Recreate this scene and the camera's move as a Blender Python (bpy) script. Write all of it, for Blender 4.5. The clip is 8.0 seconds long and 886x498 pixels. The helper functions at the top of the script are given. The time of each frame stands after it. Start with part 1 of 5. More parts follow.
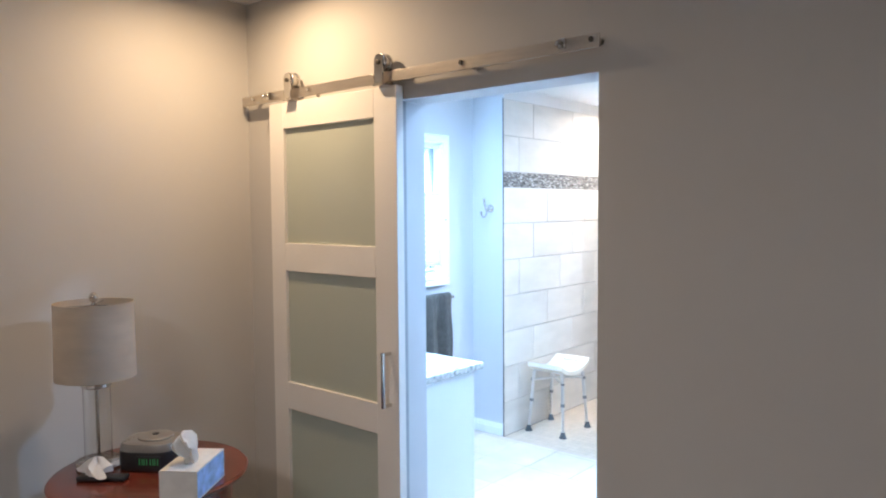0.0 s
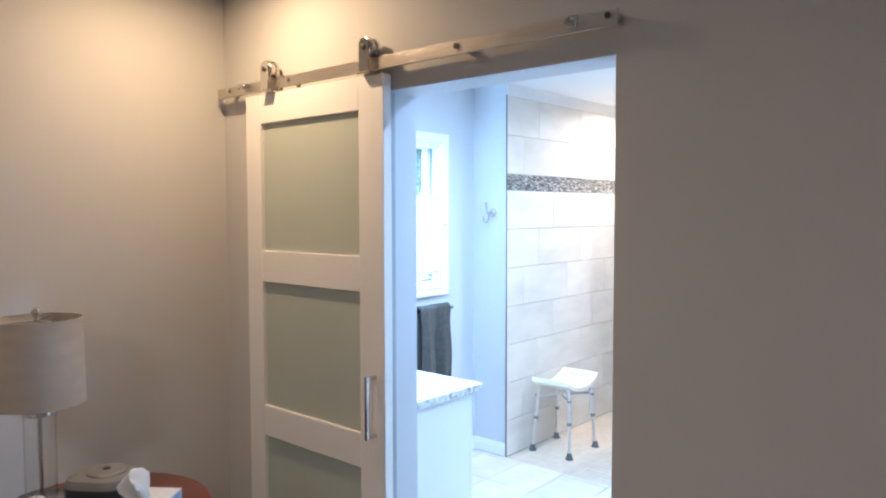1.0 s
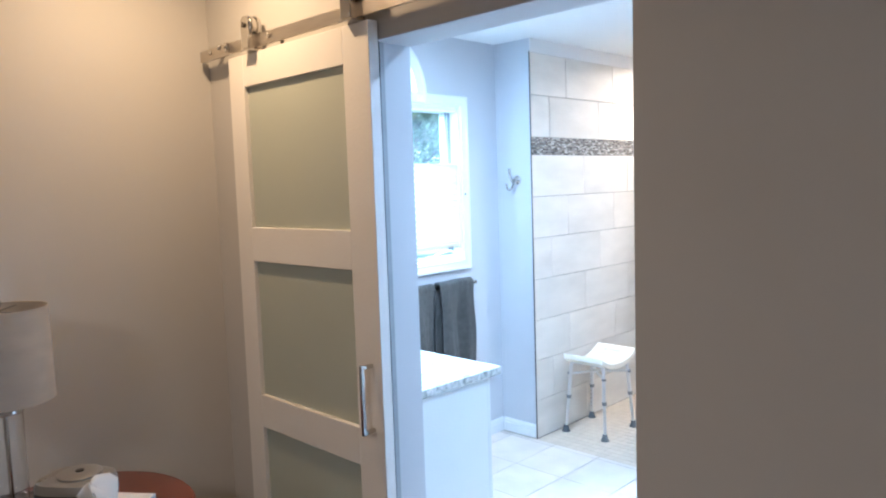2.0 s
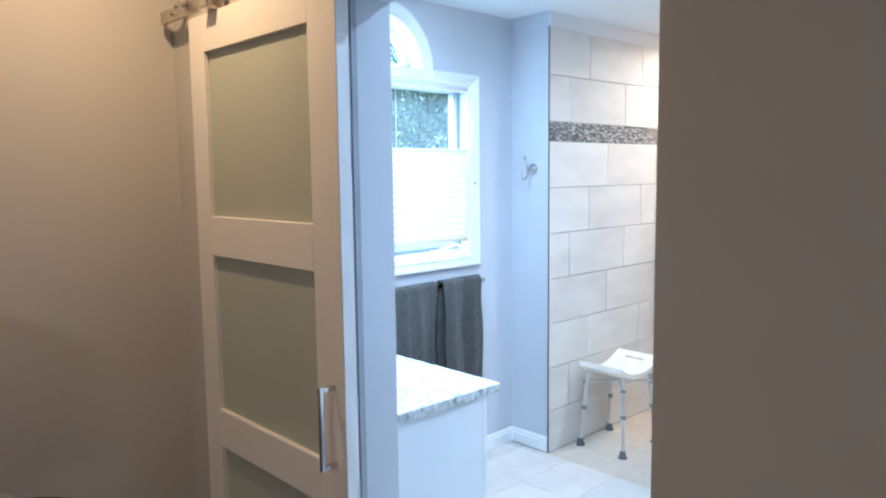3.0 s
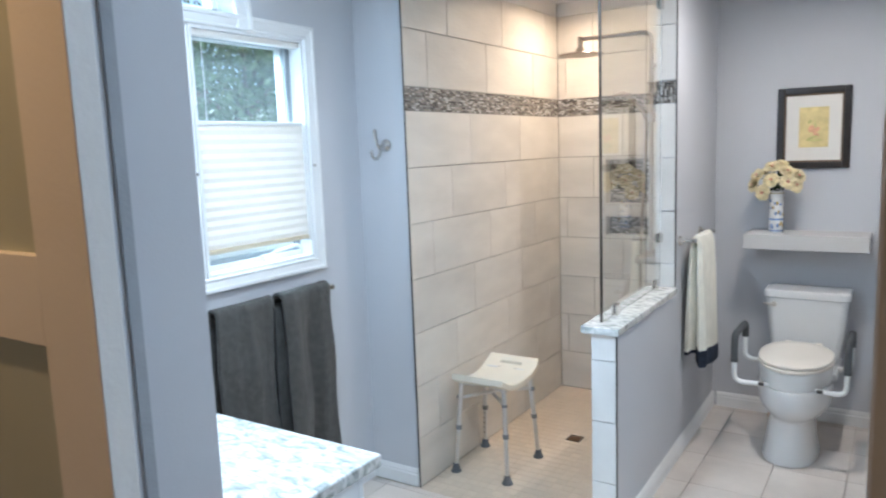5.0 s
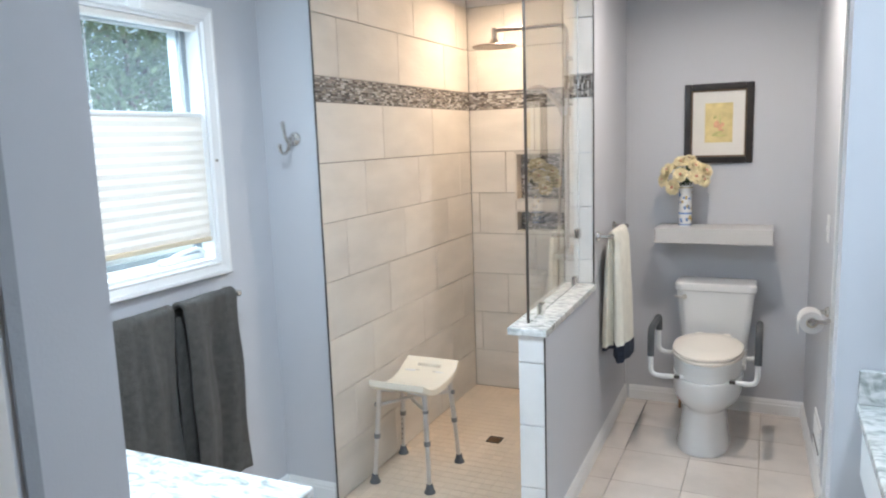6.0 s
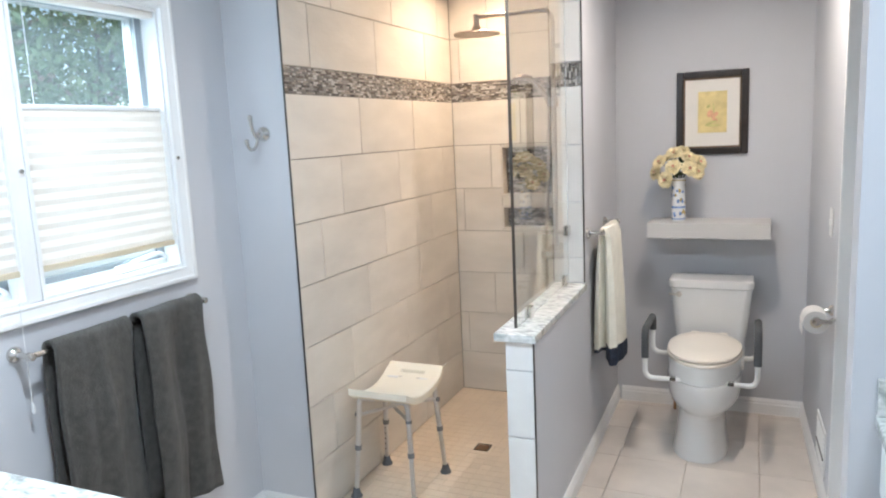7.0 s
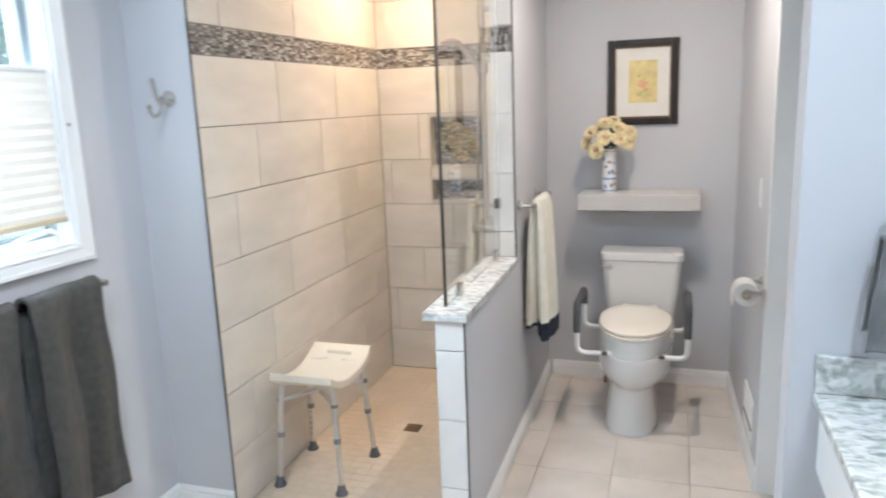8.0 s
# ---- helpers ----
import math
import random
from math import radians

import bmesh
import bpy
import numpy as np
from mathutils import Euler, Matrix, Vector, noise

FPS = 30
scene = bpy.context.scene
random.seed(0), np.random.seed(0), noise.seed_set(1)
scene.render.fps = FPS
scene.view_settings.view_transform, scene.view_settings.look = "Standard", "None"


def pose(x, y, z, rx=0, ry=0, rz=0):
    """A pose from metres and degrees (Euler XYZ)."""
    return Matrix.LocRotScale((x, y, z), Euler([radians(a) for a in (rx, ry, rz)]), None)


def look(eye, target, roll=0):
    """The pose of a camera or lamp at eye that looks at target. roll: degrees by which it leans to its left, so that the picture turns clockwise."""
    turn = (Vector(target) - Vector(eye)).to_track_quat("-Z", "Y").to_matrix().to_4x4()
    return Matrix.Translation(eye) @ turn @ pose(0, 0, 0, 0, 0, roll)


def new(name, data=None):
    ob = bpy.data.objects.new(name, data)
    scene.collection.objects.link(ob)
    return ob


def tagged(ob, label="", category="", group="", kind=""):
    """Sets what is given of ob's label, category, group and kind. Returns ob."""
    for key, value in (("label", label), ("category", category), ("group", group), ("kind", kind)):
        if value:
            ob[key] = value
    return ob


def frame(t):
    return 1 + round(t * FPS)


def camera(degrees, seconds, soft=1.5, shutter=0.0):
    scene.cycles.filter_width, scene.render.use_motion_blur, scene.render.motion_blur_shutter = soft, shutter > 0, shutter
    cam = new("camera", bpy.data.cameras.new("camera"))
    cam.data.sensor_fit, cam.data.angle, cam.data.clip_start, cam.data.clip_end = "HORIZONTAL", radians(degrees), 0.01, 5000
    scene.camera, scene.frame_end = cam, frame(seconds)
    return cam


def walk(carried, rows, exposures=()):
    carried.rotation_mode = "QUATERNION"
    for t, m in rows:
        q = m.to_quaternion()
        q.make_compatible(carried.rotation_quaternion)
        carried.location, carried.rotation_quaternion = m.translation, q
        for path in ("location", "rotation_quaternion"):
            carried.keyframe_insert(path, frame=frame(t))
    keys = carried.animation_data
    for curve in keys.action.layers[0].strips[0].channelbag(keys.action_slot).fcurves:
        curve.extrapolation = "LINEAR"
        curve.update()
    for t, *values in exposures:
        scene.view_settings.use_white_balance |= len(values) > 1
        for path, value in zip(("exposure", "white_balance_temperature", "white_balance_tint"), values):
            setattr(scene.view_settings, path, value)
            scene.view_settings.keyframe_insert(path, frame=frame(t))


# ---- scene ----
cam = camera(63.4, 8.0, 2.0, 0.5)
PATH = [
    (0, (1.084, -1.998, 1.633), (-0.218, -0.484, 1.52), -0.4),
    (0.5, (1.031, -1.906, 1.624), (-0.288, -0.407, 1.506), -1.1),
    (1, (0.903, -1.722, 1.639), (-0.411, -0.217, 1.535), -0.1),
    (1.5, (0.837, -1.576, 1.628), (-0.511, -0.106, 1.482), -1.6),
    (3, (0.613, -1.057, 1.61), (-0.835, 0.307, 1.4), -0.7),
    (3.5, (0.415, -0.891, 1.62), (-0.941, 0.564, 1.409), -2.4),
    (4, (0.267, -0.765, 1.609), (-1.004, 0.759, 1.36), -1.9),
    (4.5, (0.114, -0.625, 1.61), (-1.093, 0.952, 1.37), -2.9),
    (5, (0.011, -0.536, 1.604), (-1.068, 1.124, 1.328), -2.1),
    (6.5, (-0.201, -0.359, 1.607), (-0.98, 1.458, 1.306), -2.2),
    (7, (-0.208, -0.25, 1.598), (-1.004, 1.558, 1.281), -2.6),
    (7.5, (-0.222, -0.174, 1.581), (-0.992, 1.632, 1.203), -1.8),
    (8, (-0.251, -0.103, 1.578), (-0.864, 1.759, 1.179), -2.2),
]
EXPOSURES = [(0, 1.66, 4820, 7), (1.0, 1.6, 4820, 8), (1.7, 1.5, 4900, 8), (3.0, 1.20, 5000, 8), (3.6, 1.0, 5060, 8), (4.5, 0.73, 5550, 9), (5.2, 0.66, 6000, 11), (6.4, 0.72, 6400, 13), (8.0, 0.79, 6550, 14)]
walk(cam, [(t, look(eye, target, roll)) for t, eye, target, roll in PATH], EXPOSURES)

# ---- light ----
world = bpy.data.worlds.new("sky")
scene.world = world
world.use_nodes = True
wn, wl = world.node_tree.nodes, world.node_tree.links
sky = wn.new("ShaderNodeTexSky")
sky.sky_type, sky.sun_disc = "NISHITA", False
sky.sun_elevation, sky.sun_rotation = radians(32), radians(81)
wl.new(sky.outputs["Color"], wn["Background"].inputs["Color"])
wn["Background"].inputs["Strength"].default_value = 0.15

sun = new("sun", bpy.data.lights.new("sun", "SUN"))
sun.data.energy, sun.data.angle, sun.data.color = 5.0, radians(0.5), (1.0, 0.95, 0.88)
sun.matrix_world = look((10, 1.6, 6.4), (0, 0, 0))


def disc_lamp(name, at, size, watts, colour, spread=180):
    lamp = new(name, bpy.data.lights.new(name, "AREA"))
    lamp.data.shape, lamp.data.size, lamp.data.energy, lamp.data.color = "DISK", size, watts, colour
    lamp.data.spread = radians(spread)
    lamp.matrix_world = look(at, (at[0], at[1] + 0.001, at[2] - 1))
    return lamp


WARM, NEUTRAL, COOL_FILL = (1.0, 0.57, 0.235), (1.0, 0.905, 0.80), (0.72, 0.88, 1.0)
CEIL_BED, CEIL_BATH = 2.59, 2.48
DOWNLIGHTS_AND_FILLS = [  # place, ceiling, size, watts, colour, beam
    ((-1.30, -0.42), CEIL_BED, 0.085, 5.6, WARM, 172),
    # unseen wide lamp, added as soft ambient fill for the bedroom
    ((0.5, -3.2), CEIL_BED, 0.60, 15.5, (1.0, 0.75, 0.53), 180),
    ((-1.45, 3.40), CEIL_BATH, 0.11, 8.5, (1.0, 0.77, 0.54), 162),
    # two unseen cool lamps, added to lift and blue the bathroom walls
    ((-1.25, 0.75), CEIL_BATH, 0.085, 18.5, COOL_FILL, 174),
    ((0.30, 0.75), CEIL_BATH, 0.085, 9.5, COOL_FILL, 174),
    ((-0.35, 2.78), CEIL_BATH, 0.085, 9.5, NEUTRAL, 164),
]
for (lx, ly), lz, size, watts, colour, beam in DOWNLIGHTS_AND_FILLS:
    disc_lamp("downlight_or_fill_lamp", (lx, ly, lz - 0.012), size, watts, colour, beam)

# the open sky above the garden, at the window
skylight = new("window_skylight", bpy.data.lights.new("window_skylight", "AREA"))
skylight.data.shape, skylight.data.size, skylight.data.size_y = "RECTANGLE", 2.4, 1.6
skylight.data.energy, skylight.data.color = 760, (0.58, 0.81, 1.0)
skylight.matrix_world = look((-4.2, 1.2, 4.1), (-2.2, 1.2, 1.7))

# ---- mesh helpers ----


def link_mesh(name, bm, material, smooth=True):
    me = bpy.data.meshes.new(name)
    bmesh.ops.recalc_face_normals(bm, faces=bm.faces)
    bm.to_mesh(me)
    bm.free()
    me.materials.append(material)
    for p in me.polygons:
        p.use_smooth = smooth
    if smooth:
        me.set_sharp_from_angle(angle=radians(50))
    return me


def even_normals(ob):
    """Keeps broad faces flat beside their rounded edges."""
    wnm = ob.modifiers.new("normals", "WEIGHTED_NORMAL")
    wnm.keep_sharp, wnm.weight = True, 80
    return ob


def thing(name, at, label, category, group="", kind=""):
    return_ob = new(name)
    return_ob.location = at
    return_ob.empty_display_size = 0.1
    return tagged(return_ob, label, category, group, kind)


def root_of(ob):
    while ob.parent:
        ob = ob.parent
    return ob


def part(name, bm, material, parent, label="", smooth=True):
    """One mesh under a thing or a part; bm in world metres."""
    bmesh.ops.translate(bm, verts=bm.verts, vec=-root_of(parent).location)
    ob = new(name, link_mesh(name, bm, material, smooth))
    ob.parent = parent
    if smooth:
        even_normals(ob)
    return tagged(ob, label)


def solid(name, bm, material, label="", category="", kind="", group="", smooth=True):
    """A thing of one mesh; its origin at the middle of its foot."""
    xs, ys, zs = zip(*[v.co for v in bm.verts])
    at = Vector(((min(xs) + max(xs)) / 2, (min(ys) + max(ys)) / 2, min(zs)))
    bmesh.ops.translate(bm, verts=bm.verts, vec=-at)
    ob = new(name, link_mesh(name, bm, material, smooth))
    ob.location = at
    if smooth:
        even_normals(ob)
    return tagged(ob, label, category, group, kind)


def box(bm, x0, x1, y0, y1, z0, z1, bev=0.0, seg=2, m=None):
    made = bmesh.ops.create_cube(bm, size=1.0)["verts"]
    for v in made:
        v.co = Vector(((x0 + x1) / 2 + v.co.x * (x1 - x0), (y0 + y1) / 2 + v.co.y * (y1 - y0), (z0 + z1) / 2 + v.co.z * (z1 - z0)))
        if m:
            v.co = m @ v.co
    if bev:
        edges = {e for v in made for e in v.link_edges}
        bmesh.ops.bevel(bm, geom=list(edges), offset=bev, segments=seg, affect="EDGES", profile=0.5)
    return bm


def B(*a, **k):
    return box(bmesh.new(), *a, **k)


def slab(bm, corners_a, corners_b):
    """A solid between two outlines of equal count."""
    a = [bm.verts.new(c) for c in corners_a]
    b = [bm.verts.new(c) for c in corners_b]
    bm.faces.new(a), bm.faces.new(b[::-1])
    n = len(a)
    for i in range(n):
        bm.faces.new((a[i], b[i], b[(i + 1) % n], a[(i + 1) % n]))
    return bm


def rings(bm, loops, caps=True, closed=True):
    vs = [[bm.verts.new(c) for c in loop] for loop in loops]
    n = len(vs[0])
    for p, q in zip(vs, vs[1:]):
        for i in range(n if closed else n - 1):
            bm.faces.new((p[i], p[(i + 1) % n], q[(i + 1) % n], q[i]))
    if caps:
        bm.faces.new(vs[0]), bm.faces.new(vs[-1][::-1])
    return bm


def lathe(bm, profile, at, seg=32, axis="z", caps=True):
    loops = []
    for r, h in profile:
        loop = []
        for i in range(seg):
            a = 2 * math.pi * i / seg
            c, s = r * math.cos(a), r * math.sin(a)
            loop.append(Vector(at) + Vector({"z": (c, s, h), "y": (c, h, s), "x": (h, c, s)}[axis]))
        loops.append(loop)
    return rings(bm, loops, caps)


def tube(bm, pts, r, seg=12):
    pts = [Vector(p) for p in pts]
    loops, side = [], None
    for i, p in enumerate(pts):
        d = (pts[min(i + 1, len(pts) - 1)] - pts[max(i - 1, 0)]).normalized()
        if side is None:
            side = d.orthogonal().normalized()
        side = (side - d * side.dot(d)).normalized()
        up = d.cross(side)
        loops.append([p + r * (math.cos(2 * math.pi * k / seg) * side + math.sin(2 * math.pi * k / seg) * up) for k in range(seg)])
    return rings(bm, loops)


def bend(pts, radius, steps=6):
    """A polyline with its corners rounded."""
    pts = [Vector(p) for p in pts]
    out = [pts[0]]
    for a, b, c in zip(pts, pts[1:], pts[2:]):
        p, q = b + (a - b).normalized() * radius, b + (c - b).normalized() * radius
        for i in range(steps + 1):
            t = i / steps
            out.append((1 - t) ** 2 * p + 2 * t * (1 - t) * b + t * t * q)
    return out + [pts[-1]]


# ---- materials ----
def rgb(r, g, b):
    return (r, g, b, 1.0)


def mat(name, col, rough=0.5, metal=0.0, var=0.06, scale=4.0, fine=120.0, bump=0.03, stretch=(1, 1, 1), spread=0.0, island=False, spec=0.5, sheen=0.0, through_light=0.0, coat=0.0):
    """Paint, fabric, metal or stone with variation at two scales. spread: how far pieces differ from one another."""
    m = bpy.data.materials.new(name)
    m.use_nodes = True
    n, l = m.node_tree.nodes, m.node_tree.links
    bs = n["Principled BSDF"]
    tc, mp, info = n.new("ShaderNodeTexCoord"), n.new("ShaderNodeMapping"), n.new("ShaderNodeObjectInfo")
    mp.inputs["Scale"].default_value = stretch
    l.new(tc.outputs["Object"], mp.inputs["Vector"])
    shift = n.new("ShaderNodeVectorMath")
    shift.operation = "ADD"
    times = n.new("ShaderNodeMath")
    times.operation, times.inputs[1].default_value = "MULTIPLY", 37.0
    l.new(info.outputs["Random"], times.inputs[0])
    l.new(mp.outputs["Vector"], shift.inputs[0])
    l.new(times.outputs[0], shift.inputs[1])
    big, small = n.new("ShaderNodeTexNoise"), n.new("ShaderNodeTexNoise")
    big.inputs["Scale"].default_value, big.inputs["Detail"].default_value = scale, 4.0
    small.inputs["Scale"].default_value, small.inputs["Detail"].default_value = fine, 3.0
    l.new(shift.outputs[0], big.inputs["Vector"])
    l.new(shift.outputs[0], small.inputs["Vector"])
    ramp = n.new("ShaderNodeValToRGB")
    ramp.color_ramp.elements[0].position, ramp.color_ramp.elements[1].position = 0.3, 0.7
    ramp.color_ramp.elements[0].color = rgb(*[c * (1 - var) for c in col])
    ramp.color_ramp.elements[1].color = rgb(*[min(1, c * (1 + var)) for c in col])
    l.new(big.outputs["Fac"], ramp.inputs["Fac"])
    out = ramp.outputs["Color"]
    if spread:
        geo = n.new("ShaderNodeNewGeometry")
        rnd = geo.outputs["Random Per Island"] if island else info.outputs["Random"]
        rng = n.new("ShaderNodeMapRange")
        rng.inputs["To Min"].default_value, rng.inputs["To Max"].default_value = 1 - spread, 1 + spread
        l.new(rnd, rng.inputs["Value"])
        mul = n.new("ShaderNodeVectorMath")
        mul.operation = "SCALE"
        l.new(out, mul.inputs[0])
        l.new(rng.outputs[0], mul.inputs["Scale"])
        out = mul.outputs[0]
    l.new(out, bs.inputs["Base Color"])
    rr = n.new("ShaderNodeMapRange")
    rr.inputs["To Min"].default_value, rr.inputs["To Max"].default_value = max(0.02, rough * 0.85), min(1, rough * 1.15)
    l.new(small.outputs["Fac"], rr.inputs["Value"])
    l.new(rr.outputs[0], bs.inputs["Roughness"])
    bs.inputs["Metallic"].default_value = metal
    bs.inputs["Specular IOR Level"].default_value = spec
    bs.inputs["Sheen Weight"].default_value = sheen
    bs.inputs["Coat Weight"].default_value = coat
    if bump:
        bp = n.new("ShaderNodeBump")
        bp.inputs["Strength"].default_value, bp.inputs["Distance"].default_value = 1.0, bump * 0.02
        l.new(small.outputs["Fac"], bp.inputs["Height"])
        l.new(bp.outputs["Normal"], bs.inputs["Normal"])
    if through_light:
        tr, mix = n.new("ShaderNodeBsdfTranslucent"), n.new("ShaderNodeMixShader")
        l.new(out, tr.inputs["Color"])
        mix.inputs["Fac"].default_value = through_light
        l.new(bs.outputs[0], mix.inputs[1])
        l.new(tr.outputs[0], mix.inputs[2])
        l.new(mix.outputs[0], n["Material Output"].inputs["Surface"])
    return m


def glass(name, tint=(1, 1, 1), rough=0.0, ior=1.45):
    m = bpy.data.materials.new(name)
    m.use_nodes = True
    bs = m.node_tree.nodes["Principled BSDF"]
    bs.inputs["Base Color"].default_value = rgb(*tint)
    bs.inputs["Roughness"].default_value = rough
    bs.inputs["Transmission Weight"].default_value = 1.0
    bs.inputs["IOR"].default_value = ior
    return m


def gauze(name, col, cover):
    """Fine insect mesh: mostly open, the threads catch the daylight."""
    m = bpy.data.materials.new(name)
    m.use_nodes = True
    n, l = m.node_tree.nodes, m.node_tree.links
    clear, diff, lit, mix, add = (n.new("ShaderNode" + k) for k in ("BsdfTransparent", "BsdfDiffuse", "BsdfTranslucent", "MixShader", "MixShader"))
    diff.inputs["Color"].default_value = lit.inputs["Color"].default_value = rgb(*col)
    l.new(diff.outputs[0], add.inputs[1])
    l.new(lit.outputs[0], add.inputs[2])
    mix.inputs["Fac"].default_value = cover
    l.new(clear.outputs[0], mix.inputs[1])
    l.new(add.outputs[0], mix.inputs[2])
    l.new(mix.outputs[0], n["Material Output"].inputs["Surface"])
    return m


def stone(name, base, vein, dark):
    """Polished quartz with cloudy veins."""
    m = bpy.data.materials.new(name)
    m.use_nodes = True
    n, l = m.node_tree.nodes, m.node_tree.links
    bs = n["Principled BSDF"]
    tc, mp = n.new("ShaderNodeTexCoord"), n.new("ShaderNodeMapping")
    mp.inputs["Rotation"].default_value, mp.inputs["Scale"].default_value = (0.2, 0.1, 0.7), (1.0, 1.9, 1.4)
    l.new(tc.outputs["Object"], mp.inputs["Vector"])
    a, b = n.new("ShaderNodeTexNoise"), n.new("ShaderNodeTexNoise")
    a.inputs["Scale"].default_value, a.inputs["Detail"].default_value, a.inputs["Distortion"].default_value = 13, 10, 1.6
    b.inputs["Scale"].default_value, b.inputs["Detail"].default_value, b.inputs["Distortion"].default_value = 26, 6, 0.8
    l.new(mp.outputs["Vector"], a.inputs["Vector"])
    l.new(mp.outputs["Vector"], b.inputs["Vector"])
    ramp, ramp2 = n.new("ShaderNodeValToRGB"), n.new("ShaderNodeValToRGB")
    e = ramp.color_ramp.elements
    e[0].position, e[0].color, e[1].position, e[1].color = 0.36, rgb(*dark), 0.62, rgb(*base)
    e.new(0.45).color = rgb(*vein)
    e.new(0.52).color = rgb(*base)
    e2 = ramp2.color_ramp.elements
    e2[0].position, e2[0].color, e2[1].position, e2[1].color = 0.38, rgb(0.72, 0.735, 0.72), 0.58, rgb(1, 1, 1)
    l.new(a.outputs["Fac"], ramp.inputs["Fac"])
    l.new(b.outputs["Fac"], ramp2.inputs["Fac"])
    mul = n.new("ShaderNodeVectorMath")
    mul.operation = "MULTIPLY"
    l.new(ramp.outputs["Color"], mul.inputs[0])
    l.new(ramp2.outputs["Color"], mul.inputs[1])
    l.new(mul.outputs[0], bs.inputs["Base Color"])
    bs.inputs["Roughness"].default_value = 0.16
    return m


def glow(name, col, strength):
    m = bpy.data.materials.new(name)
    m.use_nodes = True
    bs = m.node_tree.nodes["Principled BSDF"]
    bs.inputs["Base Color"].default_value = rgb(*col)
    bs.inputs["Emission Color"].default_value = rgb(*col)
    bs.inputs["Emission Strength"].default_value = strength
    return m


def mosaic(name):
    """Glass and stone chips, each of its own shade."""
    m = bpy.data.materials.new(name)
    m.use_nodes = True
    n, l = m.node_tree.nodes, m.node_tree.links
    bs = n["Principled BSDF"]
    geo, ramp = n.new("ShaderNodeNewGeometry"), n.new("ShaderNodeValToRGB")
    ramp.color_ramp.interpolation = "CONSTANT"
    e = ramp.color_ramp.elements
    shades = [(0.10, 0.095, 0.092), (0.36, 0.325, 0.29), (0.24, 0.225, 0.21), (0.46, 0.43, 0.395), (0.15, 0.13, 0.115), (0.31, 0.30, 0.29), (0.58, 0.56, 0.54), (0.22, 0.21, 0.205)]
    e[0].color = rgb(*shades[0])
    e[1].position, e[1].color = 0.125, rgb(*shades[1])
    for i in range(2, 8):
        e.new(i * 0.125).color = rgb(*shades[i])
    l.new(geo.outputs["Random Per Island"], ramp.inputs["Fac"])
    l.new(ramp.outputs["Color"], bs.inputs["Base Color"])
    bs.inputs["Roughness"].default_value = 0.14
    return m


PAINT_BED = mat("paint_bedroom", (0.50, 0.49, 0.475), 0.6, var=0.02, scale=1.5, fine=220, bump=0.012)
PAINT_BATH = mat("paint_bath", (0.56, 0.567, 0.592), 0.55, var=0.02, scale=1.5, fine=220, bump=0.012)
PAINT_SHOWER = mat("paint_shower_ceiling", (0.72, 0.71, 0.70), 0.6, var=0.02, scale=2, fine=200, bump=0.04)
CEILING = mat("ceiling_white", (0.78, 0.78, 0.77), 0.8, var=0.02, scale=2, fine=160, bump=0.08)
TRIM = mat("trim_white", (0.80, 0.80, 0.79), 0.35, var=0.02, scale=3, fine=60, bump=0.02)
DOOR_WHITE = mat("door_white", (0.76, 0.74, 0.71), 0.42, var=0.025, scale=3, fine=90, bump=0.03)
CABINET = mat("cabinet_white", (0.74, 0.76, 0.76), 0.4, var=0.02, scale=3, fine=90, bump=0.02)
FROSTED = mat("frosted_panel", (0.58, 0.62, 0.55), 0.42, var=0.03, scale=1.5, fine=300, bump=0.02, through_light=0.25)
NICKEL = mat("brushed_nickel", (0.56, 0.52, 0.47), 0.30, 1.0, var=0.06, scale=8, fine=60, bump=0.02, stretch=(1, 14, 14))
CHROME = mat("satin_nickel", (0.62, 0.60, 0.57), 0.16, 1.0, var=0.03, bump=0)
SHOWER_METAL = mat("brushed_bronze_nickel", (0.44, 0.37, 0.31), 0.32, 1.0, var=0.05, scale=9, bump=0.01)
ALUMINIUM = mat("aluminium_tube", (0.70, 0.70, 0.70), 0.32, 1.0, var=0.05, scale=10, bump=0.01)
STEEL_DARK = mat("dark_bolt", (0.10, 0.09, 0.08), 0.35, 0.8, var=0.05, bump=0)
TILE = mat("wall_tile", (0.63, 0.59, 0.535), 0.42, var=0.085, scale=5.0, fine=46, bump=0.05, stretch=(1.0, 0.55, 1.6), spread=0.035)
TILE_BACK = mat("wall_tile_back", (0.63, 0.59, 0.535), 0.42, var=0.085, scale=5.0, fine=46, bump=0.05, stretch=(0.55, 1.0, 1.6), spread=0.035)
TILE_PALE = mat("end_tile", (0.69, 0.675, 0.65), 0.3, var=0.05, scale=7, fine=46, bump=0.04, spread=0.02)
FLOOR_TILE = mat("floor_tile", (0.66, 0.595, 0.535), 0.38, var=0.09, scale=5, fine=40, bump=0.05, spread=0.03)
SHOWER_TILE = mat("shower_floor_tile", (0.58, 0.49, 0.39), 0.5, var=0.05, scale=9, fine=80, bump=0.06, spread=0.04)
GROUT = mat("grout", (0.20, 0.182, 0.16), 0.9, var=0.1, scale=12, fine=200, bump=0.2)
GROUT_PALE = mat("grout_pale", (0.545, 0.465, 0.375), 0.9, var=0.1, scale=12, fine=200, bump=0.2)
EDGE_DARK = mat("metal_edge", (0.10, 0.09, 0.08), 0.35, 0.9, var=0.05, bump=0)
MOSAIC = mosaic("mosaic_chips")
QUARTZ = stone("quartz", (0.70, 0.70, 0.685), (0.53, 0.545, 0.525), (0.37, 0.385, 0.37))
GLASS = glass("clear_glass", (0.97, 1.0, 0.985))
GAUZE = gauze("insect_mesh", (0.22, 0.25, 0.25), 0.09)
